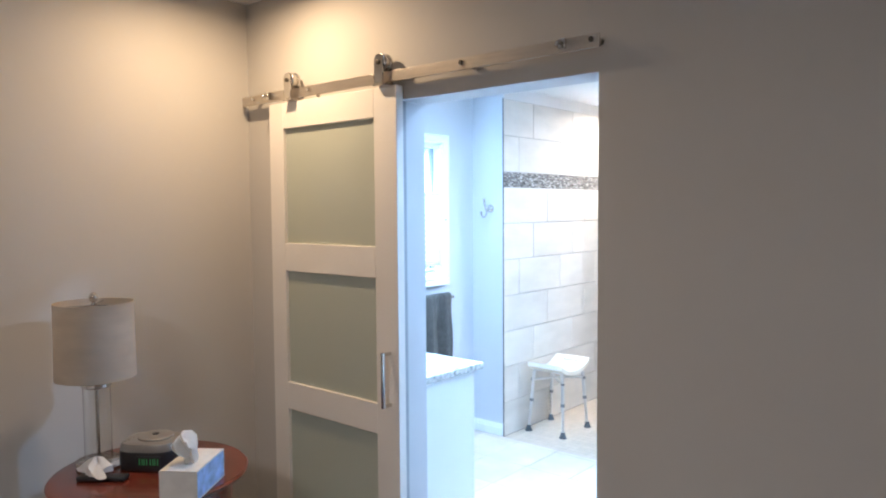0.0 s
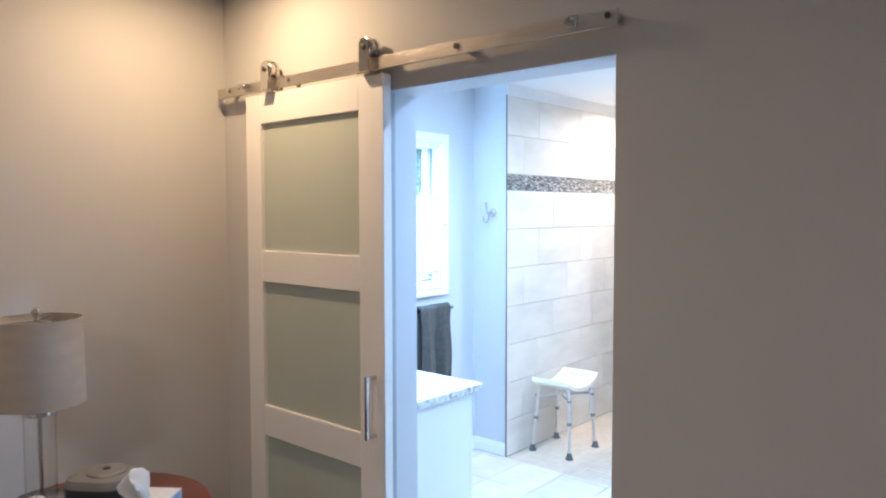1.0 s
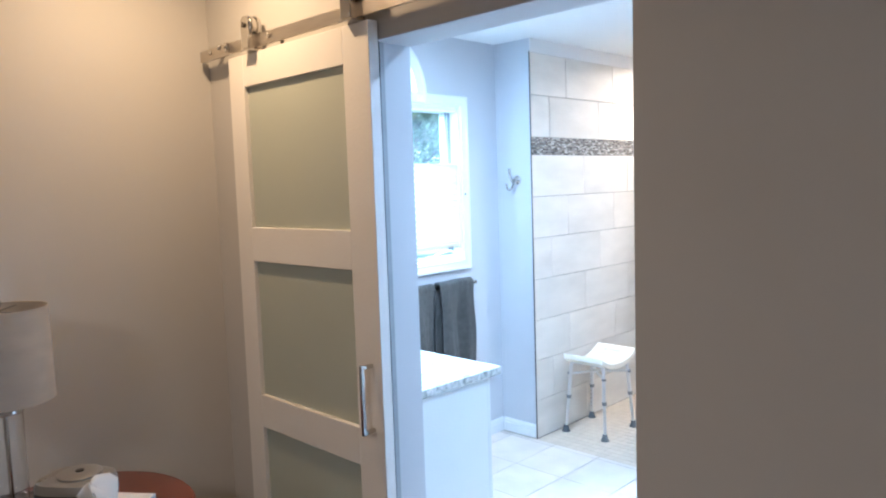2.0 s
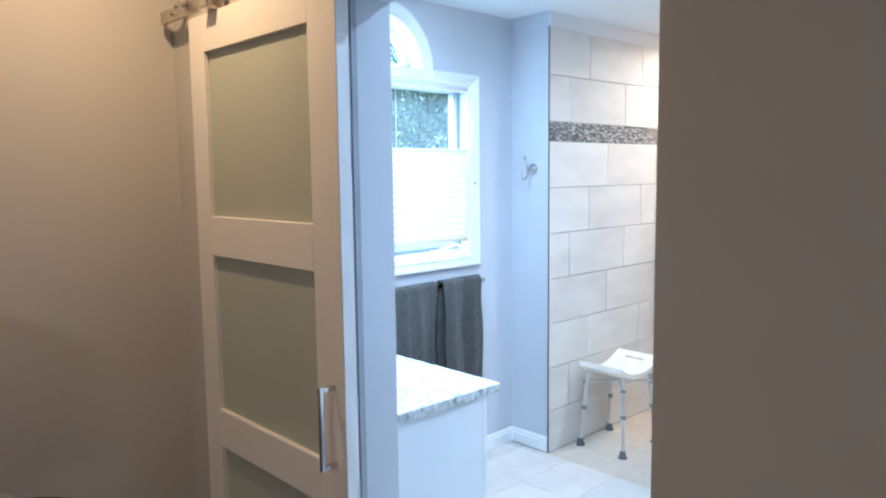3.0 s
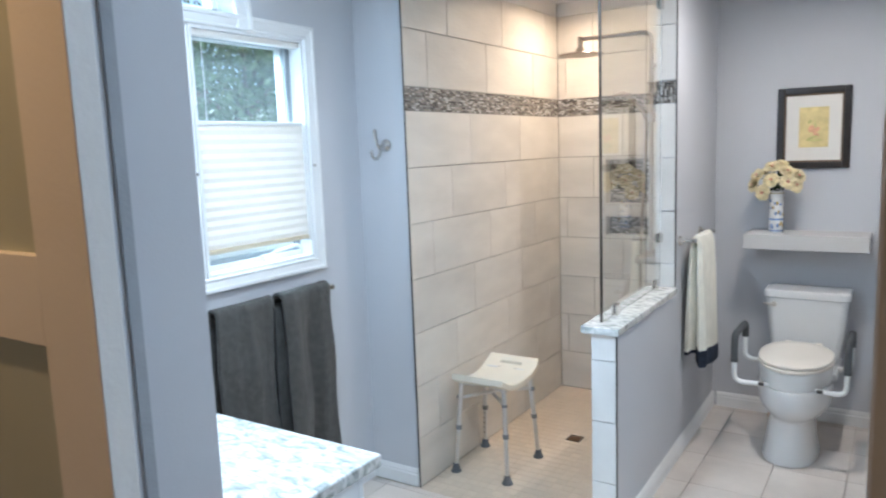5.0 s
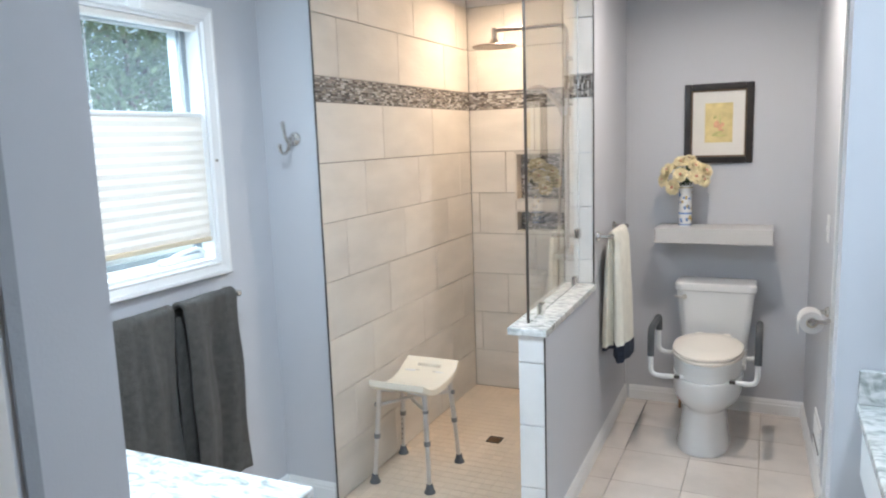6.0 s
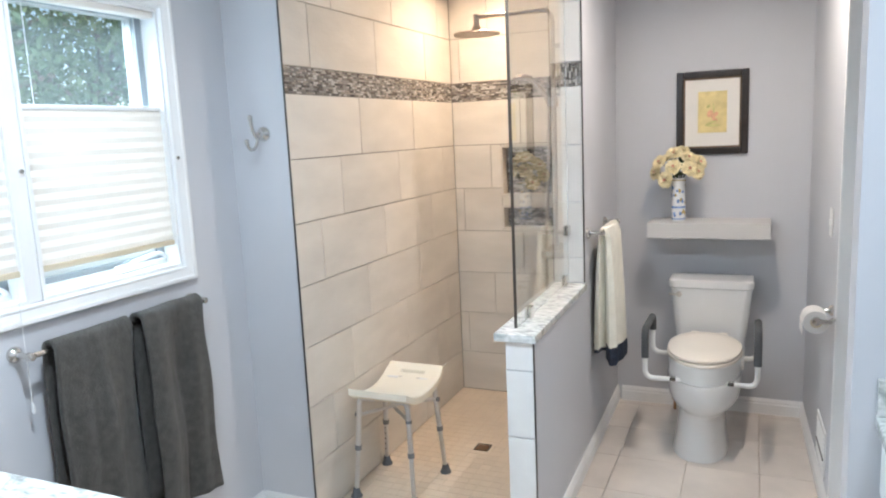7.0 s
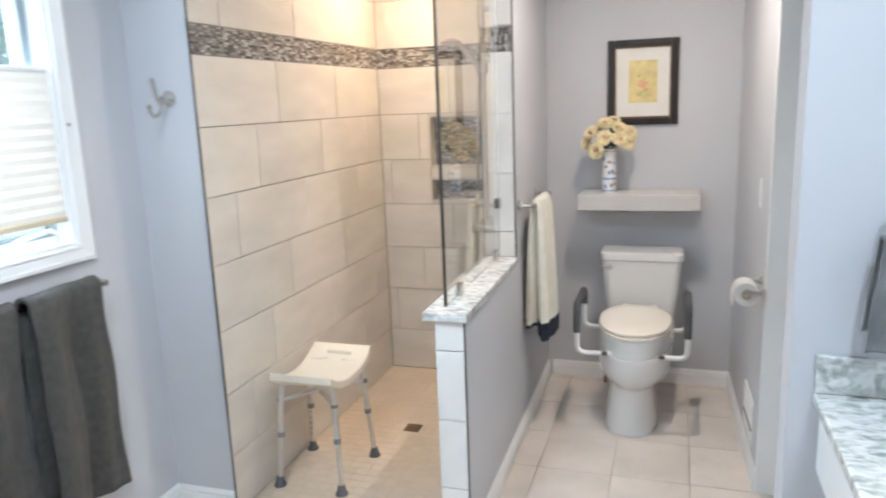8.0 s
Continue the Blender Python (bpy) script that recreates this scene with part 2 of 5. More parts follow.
SCREEN_FRAME = mat("grey_screen_frame", (0.30, 0.33, 0.35), 0.45, 0.3, var=0.05, scale=6, bump=0.01)
# grey of the shadow line on the doorway lining
SHADOW_GREY = mat("shadow_grey", (0.35, 0.365, 0.39), 0.7, var=0.08, scale=12, bump=0.05)
LAMP_GLASS = glass("lamp_glass", (0.98, 0.99, 0.99))
SHELF_PAINT = mat("shelf_paint", (0.56, 0.545, 0.525), 0.45, var=0.03, scale=4, fine=90, bump=0.03)
PORCELAIN = mat("porcelain", (0.74, 0.735, 0.72), 0.12, var=0.012, scale=2, bump=0, coat=0.3)
SEAT_PLASTIC = mat("seat_plastic", (0.82, 0.755, 0.665), 0.25, var=0.015, scale=3, bump=0)
RISER_PLASTIC = mat("riser_plastic", (0.76, 0.76, 0.74), 0.35, var=0.015, scale=3, bump=0.01)
TUBE_WHITE = mat("white_enamel", (0.78, 0.78, 0.76), 0.3, var=0.02, bump=0)
FOAM = mat("grey_foam", (0.075, 0.08, 0.085), 0.75, var=0.1, scale=20, fine=260, bump=0.15)
STOOL_PLASTIC = mat("stool_plastic", (0.76, 0.71, 0.60), 0.42, var=0.03, scale=6, fine=200, bump=0.05)
RUBBER = mat("grey_rubber", (0.10, 0.11, 0.12), 0.7, var=0.1, scale=20, bump=0.05)
COLLAR = mat("grey_collar", (0.22, 0.23, 0.24), 0.5, var=0.08, scale=20, bump=0.03)
TOWEL = mat("grey_terry", (0.070, 0.065, 0.058), 0.95, var=0.22, scale=38, fine=230, bump=0.45, sheen=0.12)
TOWEL_B = mat("grey_terry_light", (0.16, 0.165, 0.17), 0.95, var=0.2, scale=14, fine=300, bump=0.2, sheen=0.3)
TOWEL_CREAM = mat("cream_terry", (0.80, 0.765, 0.65), 0.95, var=0.06, scale=18, fine=300, bump=0.15, sheen=0.2)
NAVY = mat("navy_trim", (0.022, 0.032, 0.055), 0.85, var=0.3, scale=40, fine=300, bump=0.4)
SHADE_LINEN = mat("shade_linen", (0.86, 0.79, 0.69), 0.9, var=0.05, scale=9, fine=500, bump=0.25, stretch=(1, 1, 3), through_light=0.45)
CHERRY = mat("cherry_wood", (0.125, 0.026, 0.012), 0.22, var=0.35, scale=5, fine=70, bump=0.03, stretch=(1, 7, 1), coat=0.5)
BLACK_PLASTIC = mat("black_plastic", (0.018, 0.018, 0.02), 0.4, var=0.1, bump=0.02)
SILVER_PLASTIC = mat("silver_plastic", (0.27, 0.255, 0.23), 0.35, 0.4, var=0.05, bump=0.01)
GREEN_DIGITS = glow("green_digits", (0.10, 0.45, 0.12), 0.025)
TISSUE = mat("tissue_paper", (0.80, 0.79, 0.77), 0.95, var=0.03, scale=12, fine=200, bump=0.1, through_light=0.3)
BOX_WHITE = mat("carton_white", (0.66, 0.65, 0.63), 0.6, var=0.08, scale=22, fine=120, bump=0.02)
BOX_BLUE = mat("carton_blue", (0.33, 0.42, 0.66), 0.55, var=0.35, scale=26, fine=140, bump=0.02)
FRAME_BLACK = mat("frame_dark", (0.020, 0.014, 0.011), 0.3, var=0.3, scale=20, bump=0.02, coat=0.3)
FRAME_BRONZE = mat("frame_bronze", (0.16, 0.105, 0.06), 0.35, 0.6, var=0.2, scale=20, bump=0.02)
MAT_BOARD = mat("mat_board", (0.76, 0.73, 0.68), 0.85, var=0.02, scale=8, bump=0.02)
PRINT_YELLOW = mat("print_yellow", (0.70, 0.57, 0.27), 0.7, var=0.16, scale=18, bump=0.0)
PRINT_PINK = mat("print_pink", (0.66, 0.36, 0.22), 0.7, var=0.25, scale=40, bump=0.0)
PRINT_GREEN = mat("print_green", (0.54, 0.50, 0.20), 0.7, var=0.2, scale=40, bump=0.0)
VASE = mat("vase_china", (0.76, 0.76, 0.75), 0.14, var=0.03, scale=20, bump=0)
VASE_BLUE = mat("vase_blue_paint", (0.22, 0.34, 0.58), 0.16, var=0.3, scale=60, bump=0)
VASE_GOLD = mat("vase_gold_paint", (0.52, 0.38, 0.14), 0.2, var=0.2, scale=60, bump=0)
PETAL = mat("petal_cream", (0.86, 0.75, 0.48), 0.7, var=0.14, scale=30, bump=0.02, through_light=0.15)
PETAL_HEART = mat("petal_heart", (0.74, 0.36, 0.26), 0.7, var=0.2, scale=60, bump=0.02)
LEAF = mat("leaf_green", (0.035, 0.065, 0.025), 0.55, var=0.3, scale=20, bump=0.02)
BLIND = mat("pleated_shade", (0.86, 0.81, 0.75), 0.9, var=0.02, scale=6, fine=300, bump=0.05, through_light=0.19)
BLIND_RAIL = mat("shade_rail", (0.62, 0.53, 0.38), 0.5, var=0.03, bump=0)
BRASS = mat("brass_valve", (0.42, 0.22, 0.10), 0.35, 0.9, var=0.1, bump=0)
CARPET = mat("carpet", (0.30, 0.27, 0.23), 0.95, var=0.12, scale=10, fine=300, bump=0.6)
FOLIAGE = mat("foliage", (0.115, 0.17, 0.09), 0.6, var=0.3, scale=1.5, fine=30, bump=0, spread=0.35, island=True, through_light=0.5)
BARK = mat("bark", (0.10, 0.085, 0.065), 0.9, var=0.3, scale=8, fine=40, bump=0.4, stretch=(1, 1, 0.3))
GRASS = mat("grass", (0.06, 0.095, 0.03), 0.9, var=0.35, scale=2, fine=40, bump=0.3)
# darker cream that paints the shade inside the stool seat's dimples
DIMPLE_SHADOW = mat("dimple_shadow_cream", (0.55, 0.51, 0.44), 0.5, var=0.02, bump=0)

# ---- structure ----
XL, XW, XT = -1.84, -2.168, -1.884         # bedroom's left wall, window wall, tiled wall
YP, YH, YB, YT = 0.152, 2.122, 3.79, 3.875 # far face of the partition, hook wall, tiled back wall, toilet's back wall
OPEN_L, OPEN_TOP = -0.86, 2.05
HW0, HW1 = -1.026, -0.920                  # the low wall's two faces
XR = 0.085                                 # right wall beside the toilet

solid("floor", B(XL - 0.1, 3.3, -4.3, 0.02, -0.12, 0.0), CARPET, "plain carpeted bedroom floor", "floor", "structure")
solid("floor_bath_base", B(XW - 0.16, 1.2, 0.02, YT + 0.12, -0.12, -0.010), GROUT_PALE, "grouted bed of the bathroom floor", "floor", "structure")
solid("ceiling", B(XL - 0.1, 3.3, -4.3, 0.06, CEIL_BED, CEIL_BED + 0.1), CEILING, "white bedroom ceiling", "ceiling", "structure")
solid("ceiling_bath", B(XW - 0.16, 1.2, 0.09, YT + 0.12, CEIL_BATH, CEIL_BATH + 0.1), CEILING, "white bathroom ceiling", "ceiling", "structure")

bm = bmesh.new()  # partition with the doorway, bedroom side painted grey
box(bm, XL - 0.1, OPEN_L, 0.0, 0.06, 0, CEIL_BED + 0.1)
box(bm, OPEN_L, 0.0, 0.0, 0.06, OPEN_TOP, CEIL_BED + 0.1)
box(bm, 0.0, 3.3, 0.0, 0.06, 0, CEIL_BED + 0.1)
solid("wall_partition", bm, PAINT_BED, "grey painted bedroom wall with a wide doorway", "wall", "structure", smooth=False)
bm = bmesh.new()  # its bathroom half, which also lines the doorway
box(bm, XW - 0.16, OPEN_L, 0.062, YP, 0, CEIL_BED)
box(bm, OPEN_L, 0.0, 0.062, YP, OPEN_TOP, CEIL_BED)
box(bm, 0.0, 1.2, 0.062, YP, 0, CEIL_BED)
solid("wall_partition_bath", bm, PAINT_BATH, "pale blue-grey bathroom side of the doorway wall", "wall", "structure", smooth=False)
bm = bmesh.new()
box(bm, OPEN_L - 0.003, OPEN_L + 0.003, 0.002, YP - 0.002, 0, OPEN_TOP - 0.003)
box(bm, -0.003, 0.003, 0.004, YP - 0.002, 0, OPEN_TOP - 0.003)
box(bm, OPEN_L + 0.003, -0.003, 0.002, YP - 0.002, OPEN_TOP - 0.003, OPEN_TOP + 0.003)
solid("trim_doorway_lining", bm, PAINT_BATH, "smooth pale blue-grey lining of the doorway", "trim", "structure", smooth=False)
# the dark shadow line behind the door, put in as a thin grey strip
solid("trim_door_seal", B(OPEN_L + 0.0045, OPEN_L + 0.009, 0.020, 0.038, 0, OPEN_TOP - 0.004, bev=0.001), SHADOW_GREY, "grey strip painting a shadow line down the doorway lining behind the sliding door", "trim", "structure")
solid("wall_bedroom_left", B(XL - 0.1, XL, -4.3, 0.0, 0, CEIL_BED), PAINT_BED, "grey painted bedroom side wall", "wall", "structure")
solid("wall_bedroom_right", B(3.2, 3.3, -4.3, 0.0, 0, CEIL_BED), PAINT_BED, "grey painted bedroom wall", "wall", "structure")
solid("wall_bedroom_back", B(XL - 0.1, 3.3, -4.4, -4.3, 0, CEIL_BED), PAINT_BED, "grey painted bedroom wall", "wall", "structure")

# window wall, cut in upright slices: two sashes side by side and a half-round light above
WY, W0, W1, WZ0, WZ1 = 1.180, 0.581, 1.779, 1.155, 2.081
ARC_Z, ARC_R = 2.138, 0.240
XO = XW - 0.16


def hexa(bm, ya, yb, a0, a1, b0, b1):
    slab(bm, [(XW, ya, a0), (XW, yb, b0), (XW, yb, b1), (XW, ya, a1)], [(XO, ya, a0), (XO, yb, b0), (XO, yb, b1), (XO, ya, a1)])


bm = bmesh.new()
hexa(bm, YP, W0, 0, CEIL_BATH, 0, CEIL_BATH)
hexa(bm, W1, YH + 0.12, 0, CEIL_BATH, 0, CEIL_BATH)
hexa(bm, W0, W1, 0, WZ0, 0, WZ0)
hexa(bm, W0, WY - ARC_R, WZ1, CEIL_BATH, WZ1, CEIL_BATH)
hexa(bm, WY + ARC_R, W1, WZ1, CEIL_BATH, WZ1, CEIL_BATH)
hexa(bm, WY - ARC_R, WY + ARC_R, WZ1, ARC_Z, WZ1, ARC_Z)
for i in range(20):
    a, b = math.pi * i / 20, math.pi * (i + 1) / 20
    ya, yb = WY - ARC_R * math.cos(a), WY - ARC_R * math.cos(b)
    hexa(bm, ya, yb, ARC_Z + ARC_R * math.sin(a), CEIL_BATH, ARC_Z + ARC_R * math.sin(b), CEIL_BATH)
solid("wall_window", bm, PAINT_BATH, "pale blue-grey wall with a double window and a half-round light", "wall", "structure", smooth=False)
solid("wall_hook", B(XW, XT - 0.012, YH, YH + 0.12, 0, CEIL_BATH), PAINT_BATH, "narrow pale blue-grey return wall beside the shower", "wall", "structure")
wall_left = solid("wall_shower_left", B(XT - 0.13, XT - 0.008, YH + 0.002, YB + 0.12, -0.005, CEIL_BATH), GROUT, "tiled shower side wall of large cream tiles with a mosaic band", "wall", "structure")
solid("wall_shower_left_top", B(XT - 0.012, XT - 0.004, YH + 0.001, YB, 2.397, CEIL_BATH), PAINT_SHOWER, "painted strip above the shower tiles", "wall", "structure")
bm = bmesh.new()
NX0, NX1, NICHES = -1.588, -1.280, ((1.023, 1.156), (1.220, 1.510))
YG = YB + 0.008
box(bm, XT - 0.008, NX0, YG, YB + 0.12, -0.005, CEIL_BATH)
box(bm, NX1, HW0 + 0.01, YG, YB + 0.12, -0.005, CEIL_BATH)
box(bm, NX0, NX1, YG, YB + 0.12, -0.005, NICHES[0][0])
box(bm, NX0, NX1, YG, YB + 0.12, NICHES[0][1], NICHES[1][0])
box(bm, NX0, NX1, YG, YB + 0.12, NICHES[1][1], CEIL_BATH)
box(bm, NX0, NX1, YB + 0.092, YB + 0.12, NICHES[0][0], NICHES[1][1])
wall_back = solid("wall_shower_back", bm, GROUT, "tiled shower back wall with two mosaic niches", "wall", "structure", smooth=False)
solid("wall_shower_back_top", B(XT, HW0, YB - 0.002, YB + 0.01, 2.397, CEIL_BATH), PAINT_SHOWER, "painted strip above the shower tiles", "wall", "structure")
solid("wall_toilet_back", B(HW0 + 0.01, 1.2, YT, YT + 0.12, 0, CEIL_BATH), PAINT_BATH, "pale lavender-grey wall behind the toilet", "wall", "structure")
END_N, END_F = 2.094, 2.975  # grout beds of the low wall's end and of the tall wall's end
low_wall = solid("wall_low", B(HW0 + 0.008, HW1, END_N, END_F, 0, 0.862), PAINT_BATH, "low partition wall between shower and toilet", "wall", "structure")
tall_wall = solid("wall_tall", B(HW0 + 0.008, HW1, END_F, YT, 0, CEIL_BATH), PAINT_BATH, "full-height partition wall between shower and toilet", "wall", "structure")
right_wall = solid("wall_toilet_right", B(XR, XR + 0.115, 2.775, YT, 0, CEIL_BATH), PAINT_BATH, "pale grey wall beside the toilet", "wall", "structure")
door_post = solid("trim_door_post", B(XR - 0.004, XR + 0.13, 2.755, 2.775, 0, 2.1, bev=0.004), TRIM, "white painted door jamb with a small strike plate", "trim", "structure")
solid("wall_above_side_door", B(XR, XR + 0.115, 1.82, 2.755, 2.1, CEIL_BATH), PAINT_BATH, "pale grey wall above the side door", "wall", "structure")
solid("wall_beyond_side_door", B(0.55, 0.67, 1.82, YT, 0, CEIL_BATH), PAINT_BATH, "pale grey wall beyond the side doorway", "wall", "structure")
solid("wall_vanity_end", B(0.021, 0.67, 1.70, 1.82, 0, CEIL_BATH), PAINT_BATH, "pale blue-grey wall at the end of the second vanity", "wall", "structure")
solid("wall_vanity_back", B(0.67, 0.79, YP, 1.82, 0, CEIL_BATH), PAINT_BATH, "pale blue-grey wall behind the second vanity", "wall", "structure")


def base_profile(bm, a, b, out):
    """A moulded skirting from a to b along a wall; out: the way it stands off."""
    a, b, out = Vector(a), Vector(b), Vector(out)
    prof = [(0, 0), (0.015, 0), (0.015, 0.056), (0.011, 0.063), (0.012, 0.070), (0.007, 0.080), (0.004, 0.086), (0, 0.086)]
    slab(bm, [a + out * d + Vector((0, 0, h)) for d, h in prof], [b + out * d + Vector((0, 0, h)) for d, h in prof])
    return bm


for ends in (((XW, 0.79, 0), (XW, YH, 0), (1, 0, 0)), ((XW + 0.014, YH, 0), (XT - 0.012, YH, 0), (0, -1, 0)),
             ((HW1, END_N - 0.004, 0), (HW1, YT, 0), (1, 0, 0)), ((HW1 + 0.014, YT, 0), (XR - 0.014, YT, 0), (0, -1, 0)),
             ((XR, 2.776, 0), (XR, YT, 0), (-1, 0, 0))):
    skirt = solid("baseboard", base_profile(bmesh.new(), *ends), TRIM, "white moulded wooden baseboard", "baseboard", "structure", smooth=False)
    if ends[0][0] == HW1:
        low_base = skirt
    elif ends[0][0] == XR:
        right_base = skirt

solid("trim_tile_edge", B(XT - 0.0075, XT + 0.0008, YH - 0.0130, YH - 0.0113, 0, 2.40), EDGE_DARK, "thin dark metal strip along the tile edge", "trim", "structure")
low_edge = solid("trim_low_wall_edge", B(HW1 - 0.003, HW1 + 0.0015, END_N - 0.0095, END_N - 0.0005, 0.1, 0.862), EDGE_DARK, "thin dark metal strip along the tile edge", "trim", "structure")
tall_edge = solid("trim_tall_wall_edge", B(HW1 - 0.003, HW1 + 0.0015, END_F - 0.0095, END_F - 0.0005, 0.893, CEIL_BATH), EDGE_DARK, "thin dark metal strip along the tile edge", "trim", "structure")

# trim rings for the downlights and for the added fill lamps
for (lx, ly), lz, size, _, _, _ in DOWNLIGHTS_AND_FILLS:
    r = size / 2 + 0.02
    fit_ob = thing("lamp_or_fill_fitting", (lx, ly, lz), "round white ceiling lamp ring, lit, some added only as fill", "downlight", "recessed downlights")
    part("trim_ring", lathe(bmesh.new(), [(r, 0), (r + 0.026, 0), (r + 0.024, -0.006), (r + 0.002, -0.008), (r, 0)], (lx, ly, lz), 40, caps=False), TRIM, fit_ob)

# ---- the double window ----
win = thing("window_1", (XW, WY, WZ0), "white double casement window with a half-round light above", "window", kind="structure")
CW, CX = 0.056, XW + 0.021
CASING = ((0.0, 0.0), (0.0, 0.011), (0.004, 0.015), (0.010, 0.015), (0.013, 0.0115), (0.038, 0.017), (0.041, 0.0205), (0.052, 0.021), (CW, 0.018), (CW, 0.0))


def casing(a, b, out_a, out_b):
    """One mitred length of moulded casing between two corners of the opening, in the wall's plane (y, z)."""
    ends = [[(XW + h, y + d * oy, z + d * oz) for d, h in CASING] for (y, z), (oy, oz) in ((a, out_a), (b, out_b))]
    return slab(bmesh.new(), *ends)


CORNERS = [((W0, WZ0), (-1, -1)), ((W1, WZ0), (1, -1)), ((W1, WZ1), (1, 1)), ((W0, WZ1), (-1, 1))]
for (a, oa), (b, ob_) in zip(CORNERS, CORNERS[1:] + CORNERS[:1]):
    part("casing", casing(a, b, oa, ob_), TRIM, win, smooth=False)
for y, z in ((W1 + 0.012, 1.555), (WY + 0.004, 1.545)):
    part("cord_knob", lathe(bmesh.new(), [(0.0045, 0.0), (0.0045, 0.005), (0.007, 0.008), (0.006, 0.012), (0.0005, 0.013)], (XW + (0.012 if y > W1 else -0.004), y, z), 12, "x"), CHROME, win, "small nickel cord knob")
part("mullion", B(XW - 0.10, XW - 0.004, WY - 0.022, WY + 0.022, WZ0, WZ1, bev=0.004), TRIM, win)
for y0, y1 in ((W0, WY - 0.022), (WY + 0.022, W1)):
    bm = bmesh.new()  # deep white reveal
    box(bm, XO, XW + 0.001, y0, y0 + 0.012, WZ0, WZ1)
    box(bm, XO, XW + 0.001, y1 - 0.012, y1, WZ0, WZ1)
    box(bm, XO, XW + 0.001, y0 + 0.012, y1 - 0.012, WZ0, WZ0 + 0.012)
    box(bm, XO, XW + 0.001, y0 + 0.012, y1 - 0.012, WZ1 - 0.012, WZ1)
    part("reveal", bm, TRIM, win, smooth=False)
    a, b, c, d, s = y0 + 0.012, y1 - 0.012, WZ0 + 0.012, WZ1 - 0.012, 0.034
    bm = bmesh.new()
    box(bm, XO + 0.035, XO + 0.075, a, a + s, c, d, bev=0.003)
    box(bm, XO + 0.035, XO + 0.075, b - s, b, c, d, bev=0.003)
    box(bm, XO + 0.035, XO + 0.075, a + s, b - s, c, c + 0.092, bev=0.003)
    box(bm, XO + 0.075, XO + 0.100, a, b, c, c + 0.022, bev=0.003)
    box(bm, XO + 0.035, XO + 0.075, a + s, b - s, d - s * 0.7, d, bev=0.003)
    sash = part("sash", bm, TRIM, win)
    pane = part("pane", B(XO + 0.05, XO + 0.055, a + s, b - s, c + 0.092, d - s * 0.7), GLASS, sash, smooth=False)
    pane.visible_shadow = False
    part("insect_screen", B(XO + 0.078, XO + 0.0785, a + 0.004, b - 0.004, c + 0.03, d - 0.004), GAUZE, sash, "fine grey insect screen", smooth=False)
    bm = bmesh.new()
    for q0, q1, r0, r1 in ((a, a + 0.034, c + 0.022, d), (b - 0.034, b, c + 0.022, d), (a + 0.034, b - 0.034, d - 0.020, d), (a + 0.034, b - 0.034, c + 0.022, c + 0.042)):
        box(bm, XO + 0.080, XO + 0.092, q0, q1, r0, r1, bev=0.002)
    part("screen_frame", bm, SCREEN_FRAME, sash, "grey aluminium screen frame")
    crank = tube(bmesh.new(), bend([(XO + 0.08, b - 0.17, c + 0.02), (XO + 0.12, b - 0.17, c + 0.035), (XO + 0.13, b - 0.06, c + 0.05), (XO + 0.13, b - 0.035, c + 0.03)], 0.015), 0.007, 8)
    box(crank, XO + 0.075, XO + 0.115, b - 0.24, b - 0.15, c, c + 0.028, bev=0.008)
    part("crank", crank, TRIM, sash, "white folding crank handle")
# half-round casing and its light
bm = bmesh.new()
loops = []
for i in range(41):
    c, q = -math.cos(math.pi * i / 40), math.sin(math.pi * i / 40)
    loops.append([(XW + h, WY + (ARC_R + 1.32 * d) * c, ARC_Z + (ARC_R + 1.32 * d) * q) for d, h in CASING])
rings(bm, loops)
for sgn in (-1, 1):
    ends = [[(XW + h + 0.004 * (h > 0), WY + sgn * (ARC_R + 1.32 * d), z) for d, h in CASING] for z in (WZ1 + 0.004, ARC_Z)]
    slab(bm, *ends)
part("arch_casing", bm, TRIM, win, "white half-round casing", smooth=False)
bm = bmesh.new()
RS = ARC_R - 0.030
rings(bm, [[(x, WY - r * math.cos(math.pi * i / 32), ARC_Z + r * math.sin(math.pi * i / 32)) for x, r in ((XO + 0.03, RS), (XO + 0.075, RS), (XO + 0.075, ARC_R - 0.001), (XO + 0.03, ARC_R - 0.001))] for i in range(33)])
box(bm, XO + 0.03, XO + 0.075, WY - ARC_R + 0.001, WY + ARC_R - 0.001, ARC_Z, ARC_Z + 0.03)
arch_sash = part("arch_sash", bm, TRIM, win)
outline = [(WY - (RS + 0.001) * math.cos(math.pi * i / 24), ARC_Z + 0.03 + (RS - 0.025) * math.sin(math.pi * i / 24)) for i in range(25)]
pane = part("pane", slab(bmesh.new(), [(XO + 0.05, y, z) for y, z in outline], [(XO + 0.055, y, z) for y, z in outline]), GLASS, arch_sash, smooth=False)
pane.visible_shadow = False


